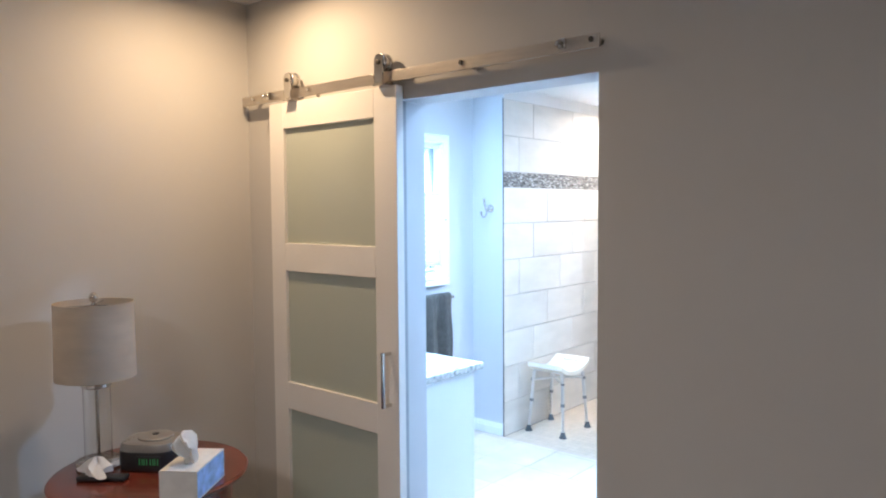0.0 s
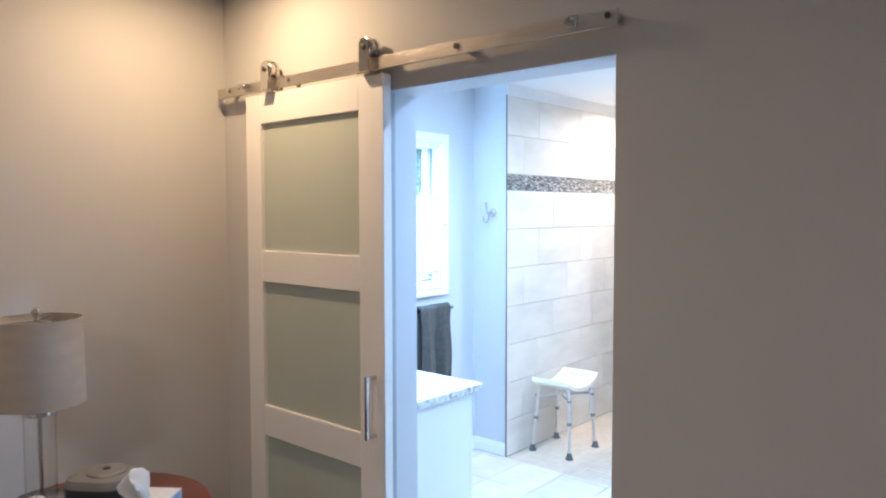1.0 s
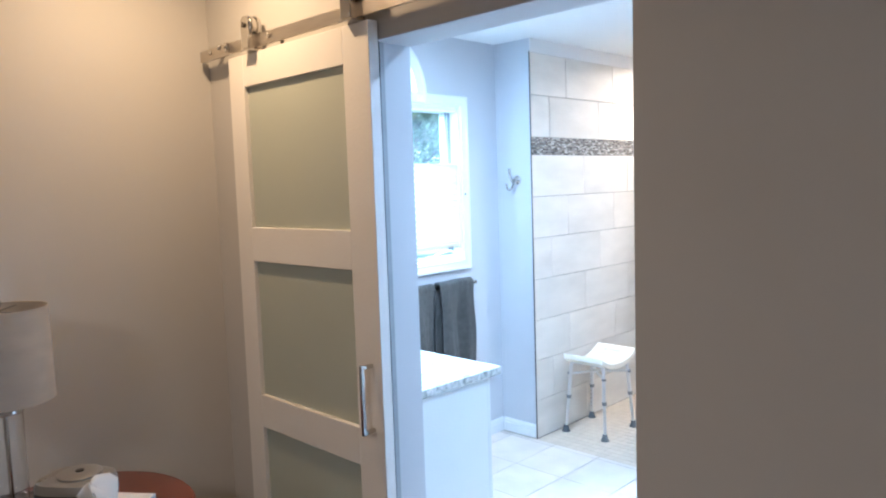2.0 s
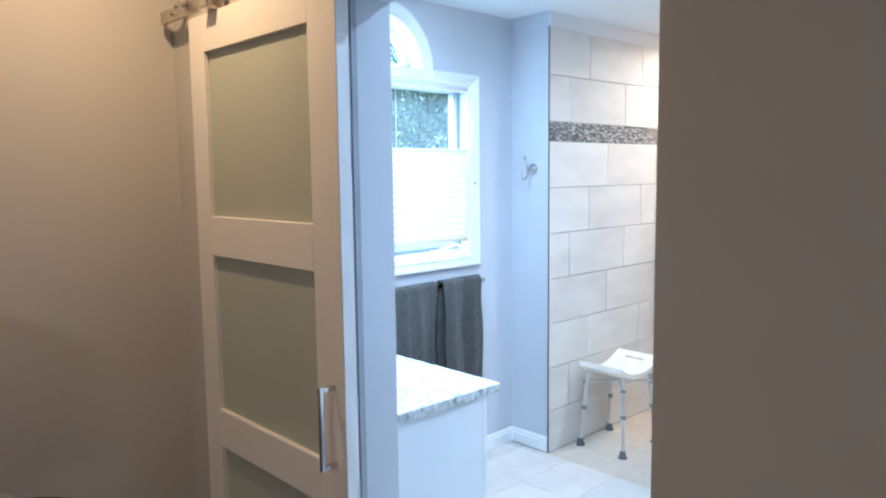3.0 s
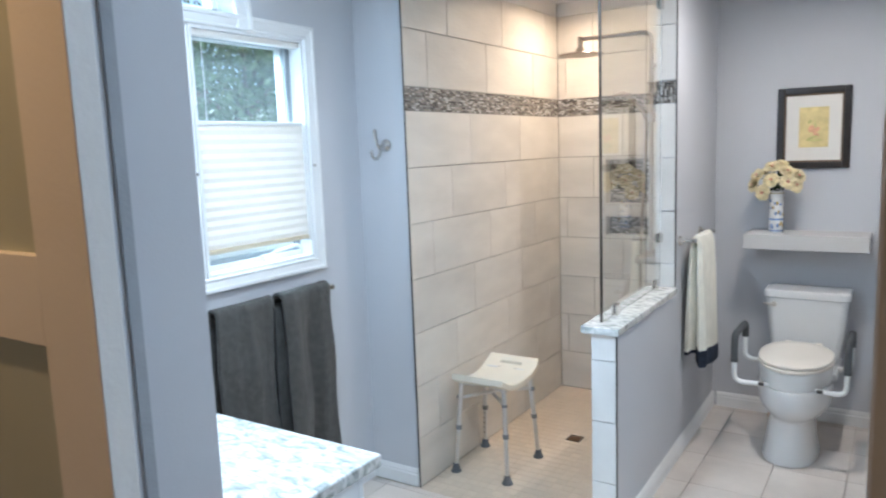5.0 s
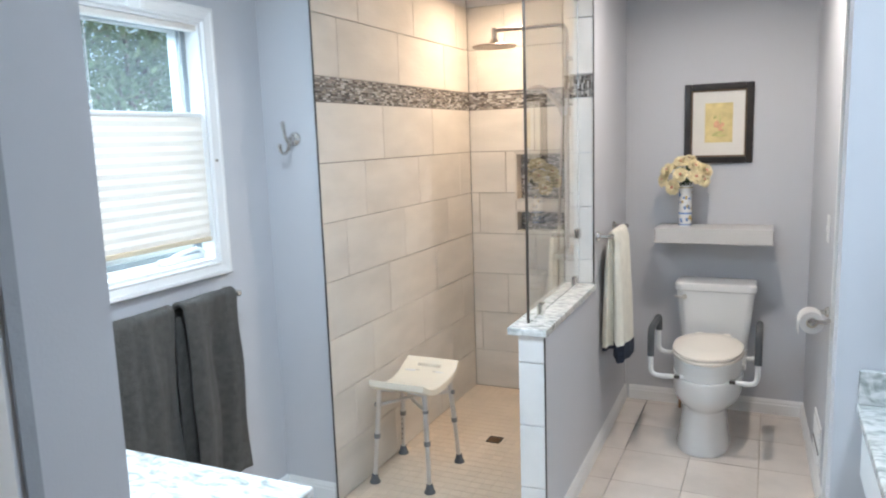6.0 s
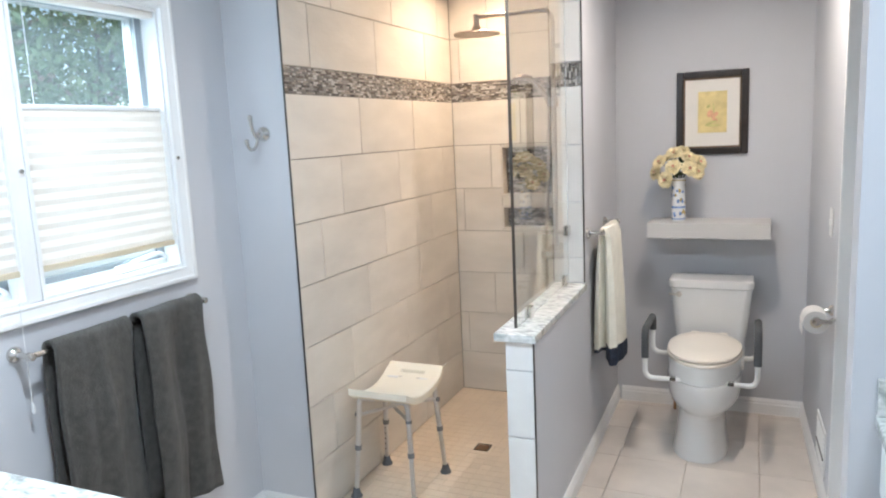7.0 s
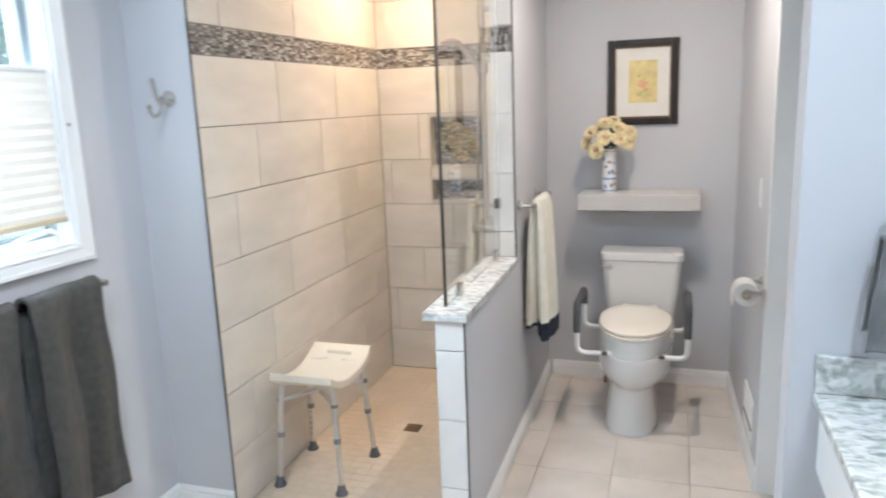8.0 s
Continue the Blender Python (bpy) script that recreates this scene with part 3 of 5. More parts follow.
def pleated_shade(y0, y1):
    """A shade let down from the top: hung pleats between two rails, and the head rail with its cords."""
    x, z0, z1 = XW - 0.025, 1.244, 1.735
    ob = thing("pleated_shade", (x, (y0 + y1) / 2, z0), "white pleated window shade lowered halfway from the top", "blind", "window shades")
    bm = bmesh.new()
    n = 13
    for sgn in (1, -1):
        loops = []
        for i in range(2 * n + 1):
            z = z0 + 0.012 + (z1 - z0 - 0.024) * i / (2 * n)
            xo = x + sgn * (0.0110 if i % 2 else 0.0065)
            loops.append([(xo, y0, z), (xo, y1, z)])
        rings(bm, loops, caps=False, closed=False)
    part("pleats", bm, BLIND, ob, smooth=False)
    part("bottom_rail", B(x - 0.014, x + 0.016, y0, y1, z0 - 0.006, z0 + 0.012, bev=0.004), BLIND_RAIL, ob, "beige bottom rail")
    part("top_rail", B(x - 0.012, x + 0.014, y0, y1, z1 - 0.012, z1 + 0.004, bev=0.003), TRIM, ob)
    part("head_rail", B(x - 0.02, x + 0.02, y0, y1, WZ1 - 0.036, WZ1 - 0.013, bev=0.004), BLIND, ob, "cream head rail")
    for yc in (y0 + 0.07, y1 - 0.07):
        part("cord", tube(bmesh.new(), [(x, yc, z1), (x, yc, WZ1 - 0.04)], 0.0011, 6), TRIM, ob)
    return ob


pleated_shade(WY + 0.024, W1 - 0.015)
pleated_shade(W0 + 0.015, WY - 0.024)
cord = thing("shade_cord", (XW + 0.03, 1.10, 1.24), "thin white hanging pull cord with a small tassel", "cord")
part("string", tube(bmesh.new(), [(XW + 0.034, 1.10, 1.24), (XW + 0.033, 1.10, 1.10), (XW + 0.033, 1.098, 0.87)], 0.0012, 6), TRIM, cord)
part("tassel", lathe(bmesh.new(), [(0.002, 0.03), (0.005, 0.022), (0.006, 0.0), (0.003, -0.004)], (XW + 0.033, 1.098, 0.845), 12), TRIM, cord)

# ---- garden beyond the window ----
bm = bmesh.new()
bmesh.ops.create_grid(bm, x_segments=24, y_segments=24, size=60)
for v in bm.verts:
    v.co.x -= 62.4
    v.co.z = -0.6 + 0.25 * noise.noise(v.co * 0.15)
solid("ground", bm, GRASS, "uneven green lawn outside", "ground", "structure")


def tree(at, height, spread_r, seed):
    rnd = random.Random(seed)
    ob = thing("tree", at, "leafy green deciduous tree in the garden", "tree", "garden trees")
    base = Vector(at)
    bm = bmesh.new()
    trunk = [base + Vector((0.12 * math.sin(i), 0.1 * math.cos(1.7 * i), height * 0.8 * i / 6)) for i in range(7)]
    rings(bm, [[p + Vector((0.16 * (1 - i / 8) * math.cos(k * math.pi / 4), 0.16 * (1 - i / 8) * math.sin(k * math.pi / 4), 0)) for k in range(8)] for i, p in enumerate(trunk)])
    clumps = []
    for i in range(20):
        a, h = rnd.uniform(0, 6.28), rnd.uniform(0.12, 0.95) * height
        tip = base + Vector((math.cos(a), math.sin(a), 0)) * spread_r * rnd.uniform(0.35, 1.0) + Vector((0, 0, h))
        root = base + Vector((0, 0, max(0.2, h - 0.7)))
        tube(bm, [root, root.lerp(tip, 0.5) + Vector((0, 0, 0.1)), tip], 0.03, 5)
        clumps += [(tip, rnd.uniform(0.45, 0.9)), (root.lerp(tip, 0.6), rnd.uniform(0.35, 0.6))]
    part("trunk", bm, BARK, ob)
    verts, faces = [], []
    for c, r in clumps:
        for _ in range(240):
            d = Vector((rnd.gauss(0, 1), rnd.gauss(0, 1), rnd.gauss(0, 0.8))) * r * 0.55
            u = Vector((rnd.gauss(0, 1), rnd.gauss(0, 1), rnd.gauss(0, 1))).normalized()
            w = u.orthogonal().normalized()
            s = rnd.uniform(0.025, 0.06)
            p, k = c + d - base, len(verts)
            verts += [p - u * s, p + w * s * 0.45, p + u * s, p - w * s * 0.45]
            faces.append((k, k + 1, k + 2, k + 3))
    me = bpy.data.meshes.new("crown")
    me.from_pydata(verts, [], faces)
    me.materials.append(FOLIAGE)
    crown = new("crown", me)
    crown.parent = ob
    return ob


for at, h, r, s in (((-7.0, 3.4, -0.6), 3.5, 1.7, 1), ((-7.6, 6.4, -0.6), 4.0, 1.8, 2), ((-9.5, 4.8, -0.6), 4.4, 2.1, 3), ((-8.6, 9.2, -0.6), 4.6, 2.1, 4), ((-10.5, 8.0, -0.6), 5.0, 2.4, 5), ((-8.2, 1.0, -0.6), 3.9, 1.9, 6)):
    tree(at, h, r, s)

# ---- the sliding door ----
DX0, DX1, DY0, DY1, DZ0, DZ1 = -1.616, -0.822, -0.046, -0.008, 0.015, 2.099
GX0, GX1 = -1.517, -0.945
PANES = ((0.240, 0.740), (0.863, 1.361), (1.485, 1.986))
door = thing("door_1", ((DX0 + DX1) / 2, -0.04, DZ0), "white sliding barn door with three frosted glass panels", "sliding door", kind="structure")
for x0, x1 in ((DX0, GX0), (GX1, DX1)):
    part("stile", B(x0, x1, DY0, DY1, DZ0, DZ1, bev=0.0025), DOOR_WHITE, door)
for z0, z1 in ((DZ0, PANES[0][0]), (PANES[0][1], PANES[1][0]), (PANES[1][1], PANES[2][0]), (PANES[2][1], DZ1)):
    part("rail", B(GX0, GX1, DY0 + 0.0006, DY1, z0, z1, bev=0.0025), DOOR_WHITE, door)
for z0, z1 in PANES:
    part("panel", B(GX0 - 0.004, GX1 + 0.004, -0.030, -0.023, z0 - 0.004, z1 + 0.004), FROSTED, door, "frosted grey-green glass panel", smooth=False)
handle = bmesh.new()
hx = -0.867
box(handle, hx - 0.006, hx + 0.006, -0.094, -0.082, 0.864, 1.082, bev=0.0015)
for z in (0.872, 1.074):
    box(handle, hx - 0.006, hx + 0.006, -0.083, DY0, z - 0.006, z + 0.006, bev=0.001)
part("handle", handle, CHROME, door, "square satin nickel bar handle")

track = thing("door_track", (-0.89, -0.03, 2.116), "flat brushed nickel sliding door rail bolted above the doorway", "door rail")
part("bar", B(-1.81, 0.028, -0.052, -0.044, 2.110, 2.152, bev=0.0012), NICKEL, track)
for x in (-1.725, -1.329, -0.923, -0.501, 0.003):
    part("spacer", lathe(bmesh.new(), [(0.011, 0.0), (0.011, 0.044)], (x, -0.044, 2.136), 16, "y"), NICKEL, track)
    bolt = lathe(bmesh.new(), [(0.004, 0.0), (0.0085, 0.001), (0.0085, 0.003), (0.006, 0.006)], (x, -0.0585, 2.136), 14, "y")
    part("bolt", bolt, STEEL_DARK if x > -1.0 else CHROME, track)
for x in (-1.60, -0.095):
    bm = B(x - 0.013, x + 0.013, -0.066, -0.0525, 2.120, 2.152, bev=0.003)
    tube(bm, bend([(x, -0.066, 2.138), (x, -0.085, 2.138), (x - 0.004, -0.088, 2.125)], 0.006, 4), 0.0065, 10)
    part("stop", bm, CHROME, track, "small nickel end stop")


def hanger(x):
    ob = thing("door_hanger", (x, -0.045, DZ1), "polished nickel roller hanger riding on the rail", "roller", "door rollers")
    for y0, y1 in ((-0.076, -0.07), (-0.026, -0.02)):
        pts = [(x - 0.022, 2.108), (x + 0.022, 2.108), (x + 0.022, 2.195)] + [(x + 0.022 * math.cos(a), 2.195 + 0.022 * math.sin(a)) for a in [math.pi * i / 10 for i in range(1, 10)]] + [(x - 0.022, 2.195)]
        part("strap", slab(bmesh.new(), [(px, y0, pz) for px, pz in pts], [(px, y1, pz) for px, pz in pts]), CHROME, ob)
    part("foot", B(x - 0.03, x + 0.03, -0.078, -0.010, DZ1, DZ1 + 0.006, bev=0.001), CHROME, ob)
    part("wheel", lathe(bmesh.new(), [(0.012, -0.021), (0.031, -0.020), (0.034, -0.017), (0.034, -0.010), (0.028, -0.007), (0.028, 0.007), (0.034, 0.010), (0.034, 0.017), (0.031, 0.020), (0.012, 0.021)], (x, -0.048, 2.1865), 36, "y"), CHROME, ob)
    part("axle", lathe(bmesh.new(), [(0.004, -0.034), (0.009, -0.033), (0.009, -0.027), (0.009, 0.027), (0.004, 0.033)], (x, -0.048, 2.1865), 16, "y"), STEEL_DARK, ob)
    return ob


hanger(-1.445)
hanger(-0.886)

# ---- bedside ----
TX, TY, TZ = -1.365, -0.768, 0.704
table = thing("side_table", (TX, TY, 0), "round glossy red-brown cherry wood side table", "table")
part("tabletop", lathe(bmesh.new(), [(0.0005, 0.0), (0.300, 0.0), (0.318, 0.006), (0.335, 0.016), (0.337, 0.026), (0.330, 0.034), (0.0005, 0.035)], (TX, TY, TZ - 0.035), 72), CHERRY, table)
part("apron", lathe(bmesh.new(), [(0.262, 0), (0.280, 0.0), (0.280, 0.08), (0.262, 0.08), (0.262, 0)], (TX, TY, TZ - 0.115), 60, caps=False), CHERRY, table)
for k in range(4):
    a = math.pi / 4 + k * math.pi / 2
    cx, cy = TX + 0.245 * math.cos(a), TY + 0.245 * math.sin(a)
    part("leg", lathe(bmesh.new(), [(0.013, 0), (0.016, 0.1), (0.022, 0.35), (0.02, 0.5), (0.026, 0.54), (0.026, TZ - 0.036)], (cx, cy, 0), 20), CHERRY, table)

LX, LY = -1.56, -0.866
lamp = thing("table_lamp", (LX, LY, TZ), "table lamp with beige drum shade on a clear glass column, unlit", "lamp")
part("base", lathe(bmesh.new(), [(0.001, 0), (0.075, 0), (0.077, 0.006), (0.075, 0.022), (0.055, 0.026), (0.001, 0.026)], (LX, LY, TZ), 40), LAMP_GLASS, lamp, "thick clear glass foot")
part("column", lathe(bmesh.new(), [(0.0455, 0), (0.047, 0.0), (0.047, 0.262), (0.0455, 0.262), (0.0455, 0)], (LX, LY, TZ + 0.027), 40, caps=False), LAMP_GLASS, lamp, "clear glass cylinder")
part("rod", lathe(bmesh.new(), [(0.0065, 0), (0.0065, 0.262)], (LX, LY, TZ + 0.027), 14), CHROME, lamp)
part("cap", lathe(bmesh.new(), [(0.001, 0), (0.05, 0), (0.052, 0.004), (0.050, 0.012), (0.02, 0.018), (0.014, 0.05), (0.001, 0.05)], (LX, LY, TZ + 0.29), 36), CHROME, lamp, "polished nickel cap")
shade = part("shade", lathe(bmesh.new(), [(0.1355, 0), (0.137, 0.0), (0.134, 0.272), (0.1325, 0.272), (0.1355, 0)], (LX, LY, 1.03), 72, caps=False), SHADE_LINEN, lamp, "beige linen drum shade")
for z, r in ((1.03, 0.1365), (1.298, 0.1335)):
    part("rim", lathe(bmesh.new(), [(r - 0.002, 0), (r + 0.0012, 0), (r + 0.0012, 0.005), (r - 0.002, 0.005), (r - 0.002, 0)], (LX, LY, z), 72, caps=False), SHADE_LINEN, shade)
bm = bmesh.new()
for k in range(3):
    a = 0.4 + k * 2.094
    tube(bm, [(LX, LY, 1.292), (LX + 0.133 * math.cos(a), LY + 0.133 * math.sin(a), 1.292)], 0.0025, 8)
part("spider", bm, CHROME, shade)
part("stem", lathe(bmesh.new(), [(0.006, 0), (0.006, 0.262)], (LX, LY, 1.032), 12), CHROME, lamp)
part("finial", lathe(bmesh.new(), [(0.004, 0), (0.009, 0.004), (0.006, 0.010), (0.013, 0.018), (0.0155, 0.028), (0.012, 0.039), (0.004, 0.046)], (LX, LY, 1.292), 20), CHROME, lamp, "polished nickel finial")

# clock radio, turned towards the bed
CR = Matrix.Translation((-1.415, -0.733, TZ)) @ Matrix.Rotation(radians(36), 4, "Z") @ Matrix.Diagonal((1, 1, 1.22, 1))
radio = thing("clock_radio", CR.translation, "black clock radio with silver disc lid and green digits", "clock radio")
bm = bmesh.new()
outline = [(0.105 * math.copysign(abs(math.cos(a)) ** 0.55, math.cos(a)), 0.085 * math.copysign(abs(math.sin(a)) ** 0.6, math.sin(a))) for a in [2 * math.pi * i / 40 for i in range(40)]]
rings(bm, [[CR @ Vector((x * k, y * k, z)) for x, y in outline] for k, z in ((0.94, 0.0), (1.0, 0.006), (1.0, 0.05), (0.97, 0.056))])
body = part("body", bm, BLACK_PLASTIC, radio)
part("top_cover", rings(bmesh.new(), [[CR @ Vector((x * k, y * k, z)) for x, y in outline] for k, z in ((0.985, 0.0562), (0.985, 0.066), (0.93, 0.078), (0.7, 0.082))]), SILVER_PLASTIC, radio, "silver rounded top cover")
part("disc_lid", lathe(bmesh.new(), [(0.001, 0), (0.062, 0), (0.062, 0.005), (0.056, 0.009), (0.016, 0.010), (0.014, 0.008), (0.001, 0.008)], CR @ Vector((0.01, 0.005, 0.0822)), 40), SILVER_PLASTIC, radio, "round disc lid")
part("lid_button", lathe(bmesh.new(), [(0.0005, 0.0), (0.012, 0), (0.011, 0.003), (0.0005, 0.003)], CR @ Vector((0.01, 0.005, 0.0903)), 20), BLACK_PLASTIC, radio)
for k in range(4):
    part("button", lathe(bmesh.new(), [(0.0005, 0), (0.007, 0), (0.006, 0.005), (0.0005, 0.006)], CR @ Vector((-0.08 + 0.008 * k, -0.05 + 0.018 * k, 0.0775)), 14), CHROME, radio)
part("display", B(-0.02, 0.07, -0.0875, -0.083, 0.016, 0.046, bev=0.002, m=CR), BLACK_PLASTIC, radio)
for k, x in enumerate((-0.008, 0.009, 0.032, 0.049)):
    bm = bmesh.new()
    for sx in (0.0, 0.010):
        box(bm, x + sx, x + sx + 0.0024, -0.0886, -0.0876, 0.021, 0.040, m=CR)
    part("digit_bar", bm, GREEN_DIGITS, radio, "dim green digit bars", smooth=False)

# tissue carton
TB = Matrix.Translation((-1.095, -0.758, TZ)) @ Matrix.Rotation(radians(126), 4, "Z")
carton = thing("tissue_box", TB.translation, "white and blue patterned tissue box with a tissue pulled up", "tissue box")
part("carton", B(-0.112, 0.112, -0.062, 0.062, 0, 0.094, bev=0.0015, m=TB), BOX_WHITE, carton, smooth=False)
part("side_print", B(-0.108, 0.108, -0.0626, -0.0622, 0.004, 0.090, m=TB), BOX_BLUE, carton, "blue patterned side print", smooth=False)
part("side_print", B(0.1122, 0.1126, -0.058, 0.058, 0.004, 0.090, m=TB), BOX_BLUE, carton, "blue patterned side print", smooth=False)
part("top_print", B(-0.108, 0.108, -0.058, 0.058, 0.0942, 0.0946, m=TB), BOX_WHITE, carton, smooth=False)


def crumple(m, profile, folds, seed, twist=0.5):
    """A crumpled paper tissue: a folded skirt that narrows and flares."""
    rnd = random.Random(seed)
    bm = bmesh.new()
    ph = [rnd.uniform(0, 6.28) for _ in range(4)]
    loops = []
    for j, (r, h, ox, oy) in enumerate(profile):
        loop = []
        for i in range(40):
            a = 2 * math.pi * i / 40 + twist * h * 10
            k = 1 + 0.34 * math.sin(folds * a + ph[0]) + 0.2 * math.sin((folds + 2) * a + ph[1]) + 0.08 * math.sin(11 * a + ph[2])
            hh = h + 0.012 * math.sin(2 * a + ph[3]) * (j > 1)
            loop.append(m @ Vector((ox + r * k * math.cos(a), oy + 0.6 * r * k * math.sin(a), hh)))
        loops.append(loop)
    return rings(bm, loops, caps=False)


part("tissue", crumple(TB, [(0.034, 0.0946, 0, 0), (0.027, 0.108, -0.004, 0), (0.040, 0.13, -0.012, 0.004), (0.052, 0.152, -0.020, 0.01), (0.046, 0.172, -0.030, 0.016), (0.022, 0.184, -0.038, 0.02), (0.004, 0.176, -0.04, 0.02)], 3, 4), TISSUE, carton, "soft white tissue")
loose = solid("crumpled_tissue", crumple(Matrix.Translation((-1.428, -0.935, TZ + 0.019)), [(0.03, 0.0, 0, 0), (0.066, 0.004, 0, 0), (0.056, 0.016, 0.01, 0), (0.040, 0.026, -0.01, 0.006), (0.024, 0.038, -0.012, 0.01), (0.003, 0.043, -0.014, 0.012)], 3, 9), TISSUE, "crumpled used white tissue lying on the table", "tissue")
RM = Matrix.Translation((-1.40, -0.923, TZ)) @ Matrix.Rotation(radians(38), 4, "Z")
remote = thing("remote_control", RM.translation, "slim black remote control lying under a tissue", "remote control")
part("body", B(-0.085, 0.085, -0.024, 0.024, 0, 0.017, bev=0.006, m=RM), BLACK_PLASTIC, remote)

# ---- vanity by the window ----
van = thing("vanity_cabinet", (-1.6, 0.44, 0), "white painted vanity cabinet beside the doorway", "cabinet")
part("body", B(XW + 0.004, -1.046, YP + 0.003, 0.686, 0.09, 0.852, bev=0.002), CABINET, van)
part("plinth", B(XW + 0.004, -1.055, YP + 0.003, 0.64, 0.0, 0.09), CABINET, van, smooth=False)
for k, (x0, x1) in enumerate(((-2.14, -1.772), (-1.767, -1.399), (-1.394, -1.048))):
    bm = B(x0, x1, 0.688, 0.707, 0.10, 0.846, bev=0.002)
    leaf = part("door", bm, CABINET, van)
    part("panel_bead", B(x0 + 0.055, x1 - 0.055, 0.707, 0.711, 0.16, 0.786, bev=0.0015), CABINET, leaf)
bm = B(XW + 0.001, -1.020, YP + 0.002, 0.748, 0.853, 0.886, bev=0.006, seg=3)
solid("vanity_countertop", bm, QUARTZ, "white and grey veined quartz countertop with eased edge", "countertop")

# ---- second vanity ----
van2 = thing("wall_vanity", (0.37, 0.95, 0.66), "white vanity cabinet hung under a quartz top", "cabinet")
part("body", B(0.107, 0.668, 0.35, 1.697, 0.66, 0.838, bev=0.002), CABINET, van2)
part("drawer_front", B(0.090, 0.107, 0.36, 1.02, 0.67, 0.832, bev=0.002), CABINET, van2)
part("drawer_front", B(0.090, 0.107, 1.025, 1.69, 0.67, 0.832, bev=0.002), CABINET, van2)
solid("vanity_countertop", B(0.074, 0.669, 0.30, 1.698, 0.839, 0.870, bev=0.006, seg=3), QUARTZ, "white and grey veined quartz countertop on the second vanity", "countertop")
solid("backsplash", B(0.076, 0.668, 1.678, 1.699, 0.871, 0.964, bev=0.003), QUARTZ, "low quartz backsplash strip against the end wall", "backsplash")

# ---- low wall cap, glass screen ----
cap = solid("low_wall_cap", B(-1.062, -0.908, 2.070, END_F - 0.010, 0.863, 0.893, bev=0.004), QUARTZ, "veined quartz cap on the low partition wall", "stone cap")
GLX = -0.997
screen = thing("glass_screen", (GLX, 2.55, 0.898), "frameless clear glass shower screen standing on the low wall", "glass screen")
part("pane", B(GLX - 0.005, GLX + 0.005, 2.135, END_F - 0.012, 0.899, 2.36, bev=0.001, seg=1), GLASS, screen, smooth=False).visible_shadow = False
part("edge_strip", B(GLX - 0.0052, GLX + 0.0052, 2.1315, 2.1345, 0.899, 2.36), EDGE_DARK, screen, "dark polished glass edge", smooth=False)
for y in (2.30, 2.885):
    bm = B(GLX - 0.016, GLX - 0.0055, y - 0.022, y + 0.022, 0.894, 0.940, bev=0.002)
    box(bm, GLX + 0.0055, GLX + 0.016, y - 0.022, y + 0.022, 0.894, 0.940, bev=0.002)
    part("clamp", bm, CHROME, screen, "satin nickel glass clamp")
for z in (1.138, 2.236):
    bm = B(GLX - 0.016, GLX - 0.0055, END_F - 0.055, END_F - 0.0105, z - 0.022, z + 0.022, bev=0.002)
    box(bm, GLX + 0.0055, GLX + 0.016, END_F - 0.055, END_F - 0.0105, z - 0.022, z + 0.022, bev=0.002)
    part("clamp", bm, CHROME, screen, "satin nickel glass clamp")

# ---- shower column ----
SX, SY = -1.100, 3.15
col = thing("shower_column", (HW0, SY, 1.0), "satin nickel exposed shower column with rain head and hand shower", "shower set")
part("riser", tube(tube(bmesh.new(), bend([(SX, SY, 1.02), (SX, SY, 2.148), (-1.478, SY, 2.148)], 0.05, 8), 0.0105, 14), [(-1.468, SY, 2.162), (-1.468, SY, 2.098)], 0.0135, 14), SHOWER_METAL, col)
part("rain_head", lathe(bmesh.new(), [(0.001, 0.0), (0.112, 0.0), (0.115, 0.004), (0.110, 0.009), (0.03, 0.016), (0.018, 0.04), (0.001, 0.04)], (-1.468, SY, 2.066), 48), SHOWER_METAL, col)
for z in (1.98, 1.10):
    part("bracket", tube(bmesh.new(), [(SX, SY, z), (HW0 - 0.001, SY, z)], 0.011, 12), SHOWER_METAL, col)
bm = B(SX - 0.045, HW0 - 0.001, SY - 0.14, SY + 0.14, 0.99, 1.03, bev=0.012, seg=3)
part("valve_body", bm, SHOWER_METAL, col)
hs = tube(bmesh.new(), [(SX - 0.012, SY - 0.02, 1.70), (SX - 0.03, SY - 0.02, 1.75), (SX - 0.085, SY - 0.03, 1.815), (SX - 0.12, SY - 0.03, 1.845)], 0.012, 12)
lathe(hs, [(0.001, 0.0), (0.045, 0.002), (0.047, 0.012), (0.02, 0.026), (0.001, 0.028)], (SX - 0.14, SY - 0.03, 1.835), 28)
part("hand_shower", hs, SHOWER_METAL, col)
part("slider", B(SX - 0.025, SX + 0.018, SY - 0.035, SY + 0.018, 1.70, 1.75, bev=0.006), SHOWER_METAL, col)
hose = [(SX - 0.012, SY - 0.025, 1.70)]
for i in range(1, 25):
    t = i / 24
    hose.append((SX - 0.012 - 0.022 * math.sin(math.pi * t), SY - 0.03 - 0.04 * math.sin(math.pi * t), 1.70 - 0.98 * math.sin(math.pi * t * 0.62) ))
part("hose", tube(bmesh.new(), hose, 0.0075, 10), SHOWER_METAL, col)

# ---- shower stool ----
STOOL_F = {"a": (-1.829, 2.343), "b": (-1.539, 2.341), "c": (-1.538, 2.685), "d": (-1.850, 2.678)}
stool = thing("shower_stool", (-1.688, 2.512, 0.0), "white plastic shower stool on adjustable aluminium legs", "stool")
SCX, SCY = -1.690, 2.534


def seat_z(v):
    return 0.452 + 0.062 * abs(v) ** 2.2


bm = bmesh.new()
NU, NV = 14, 22


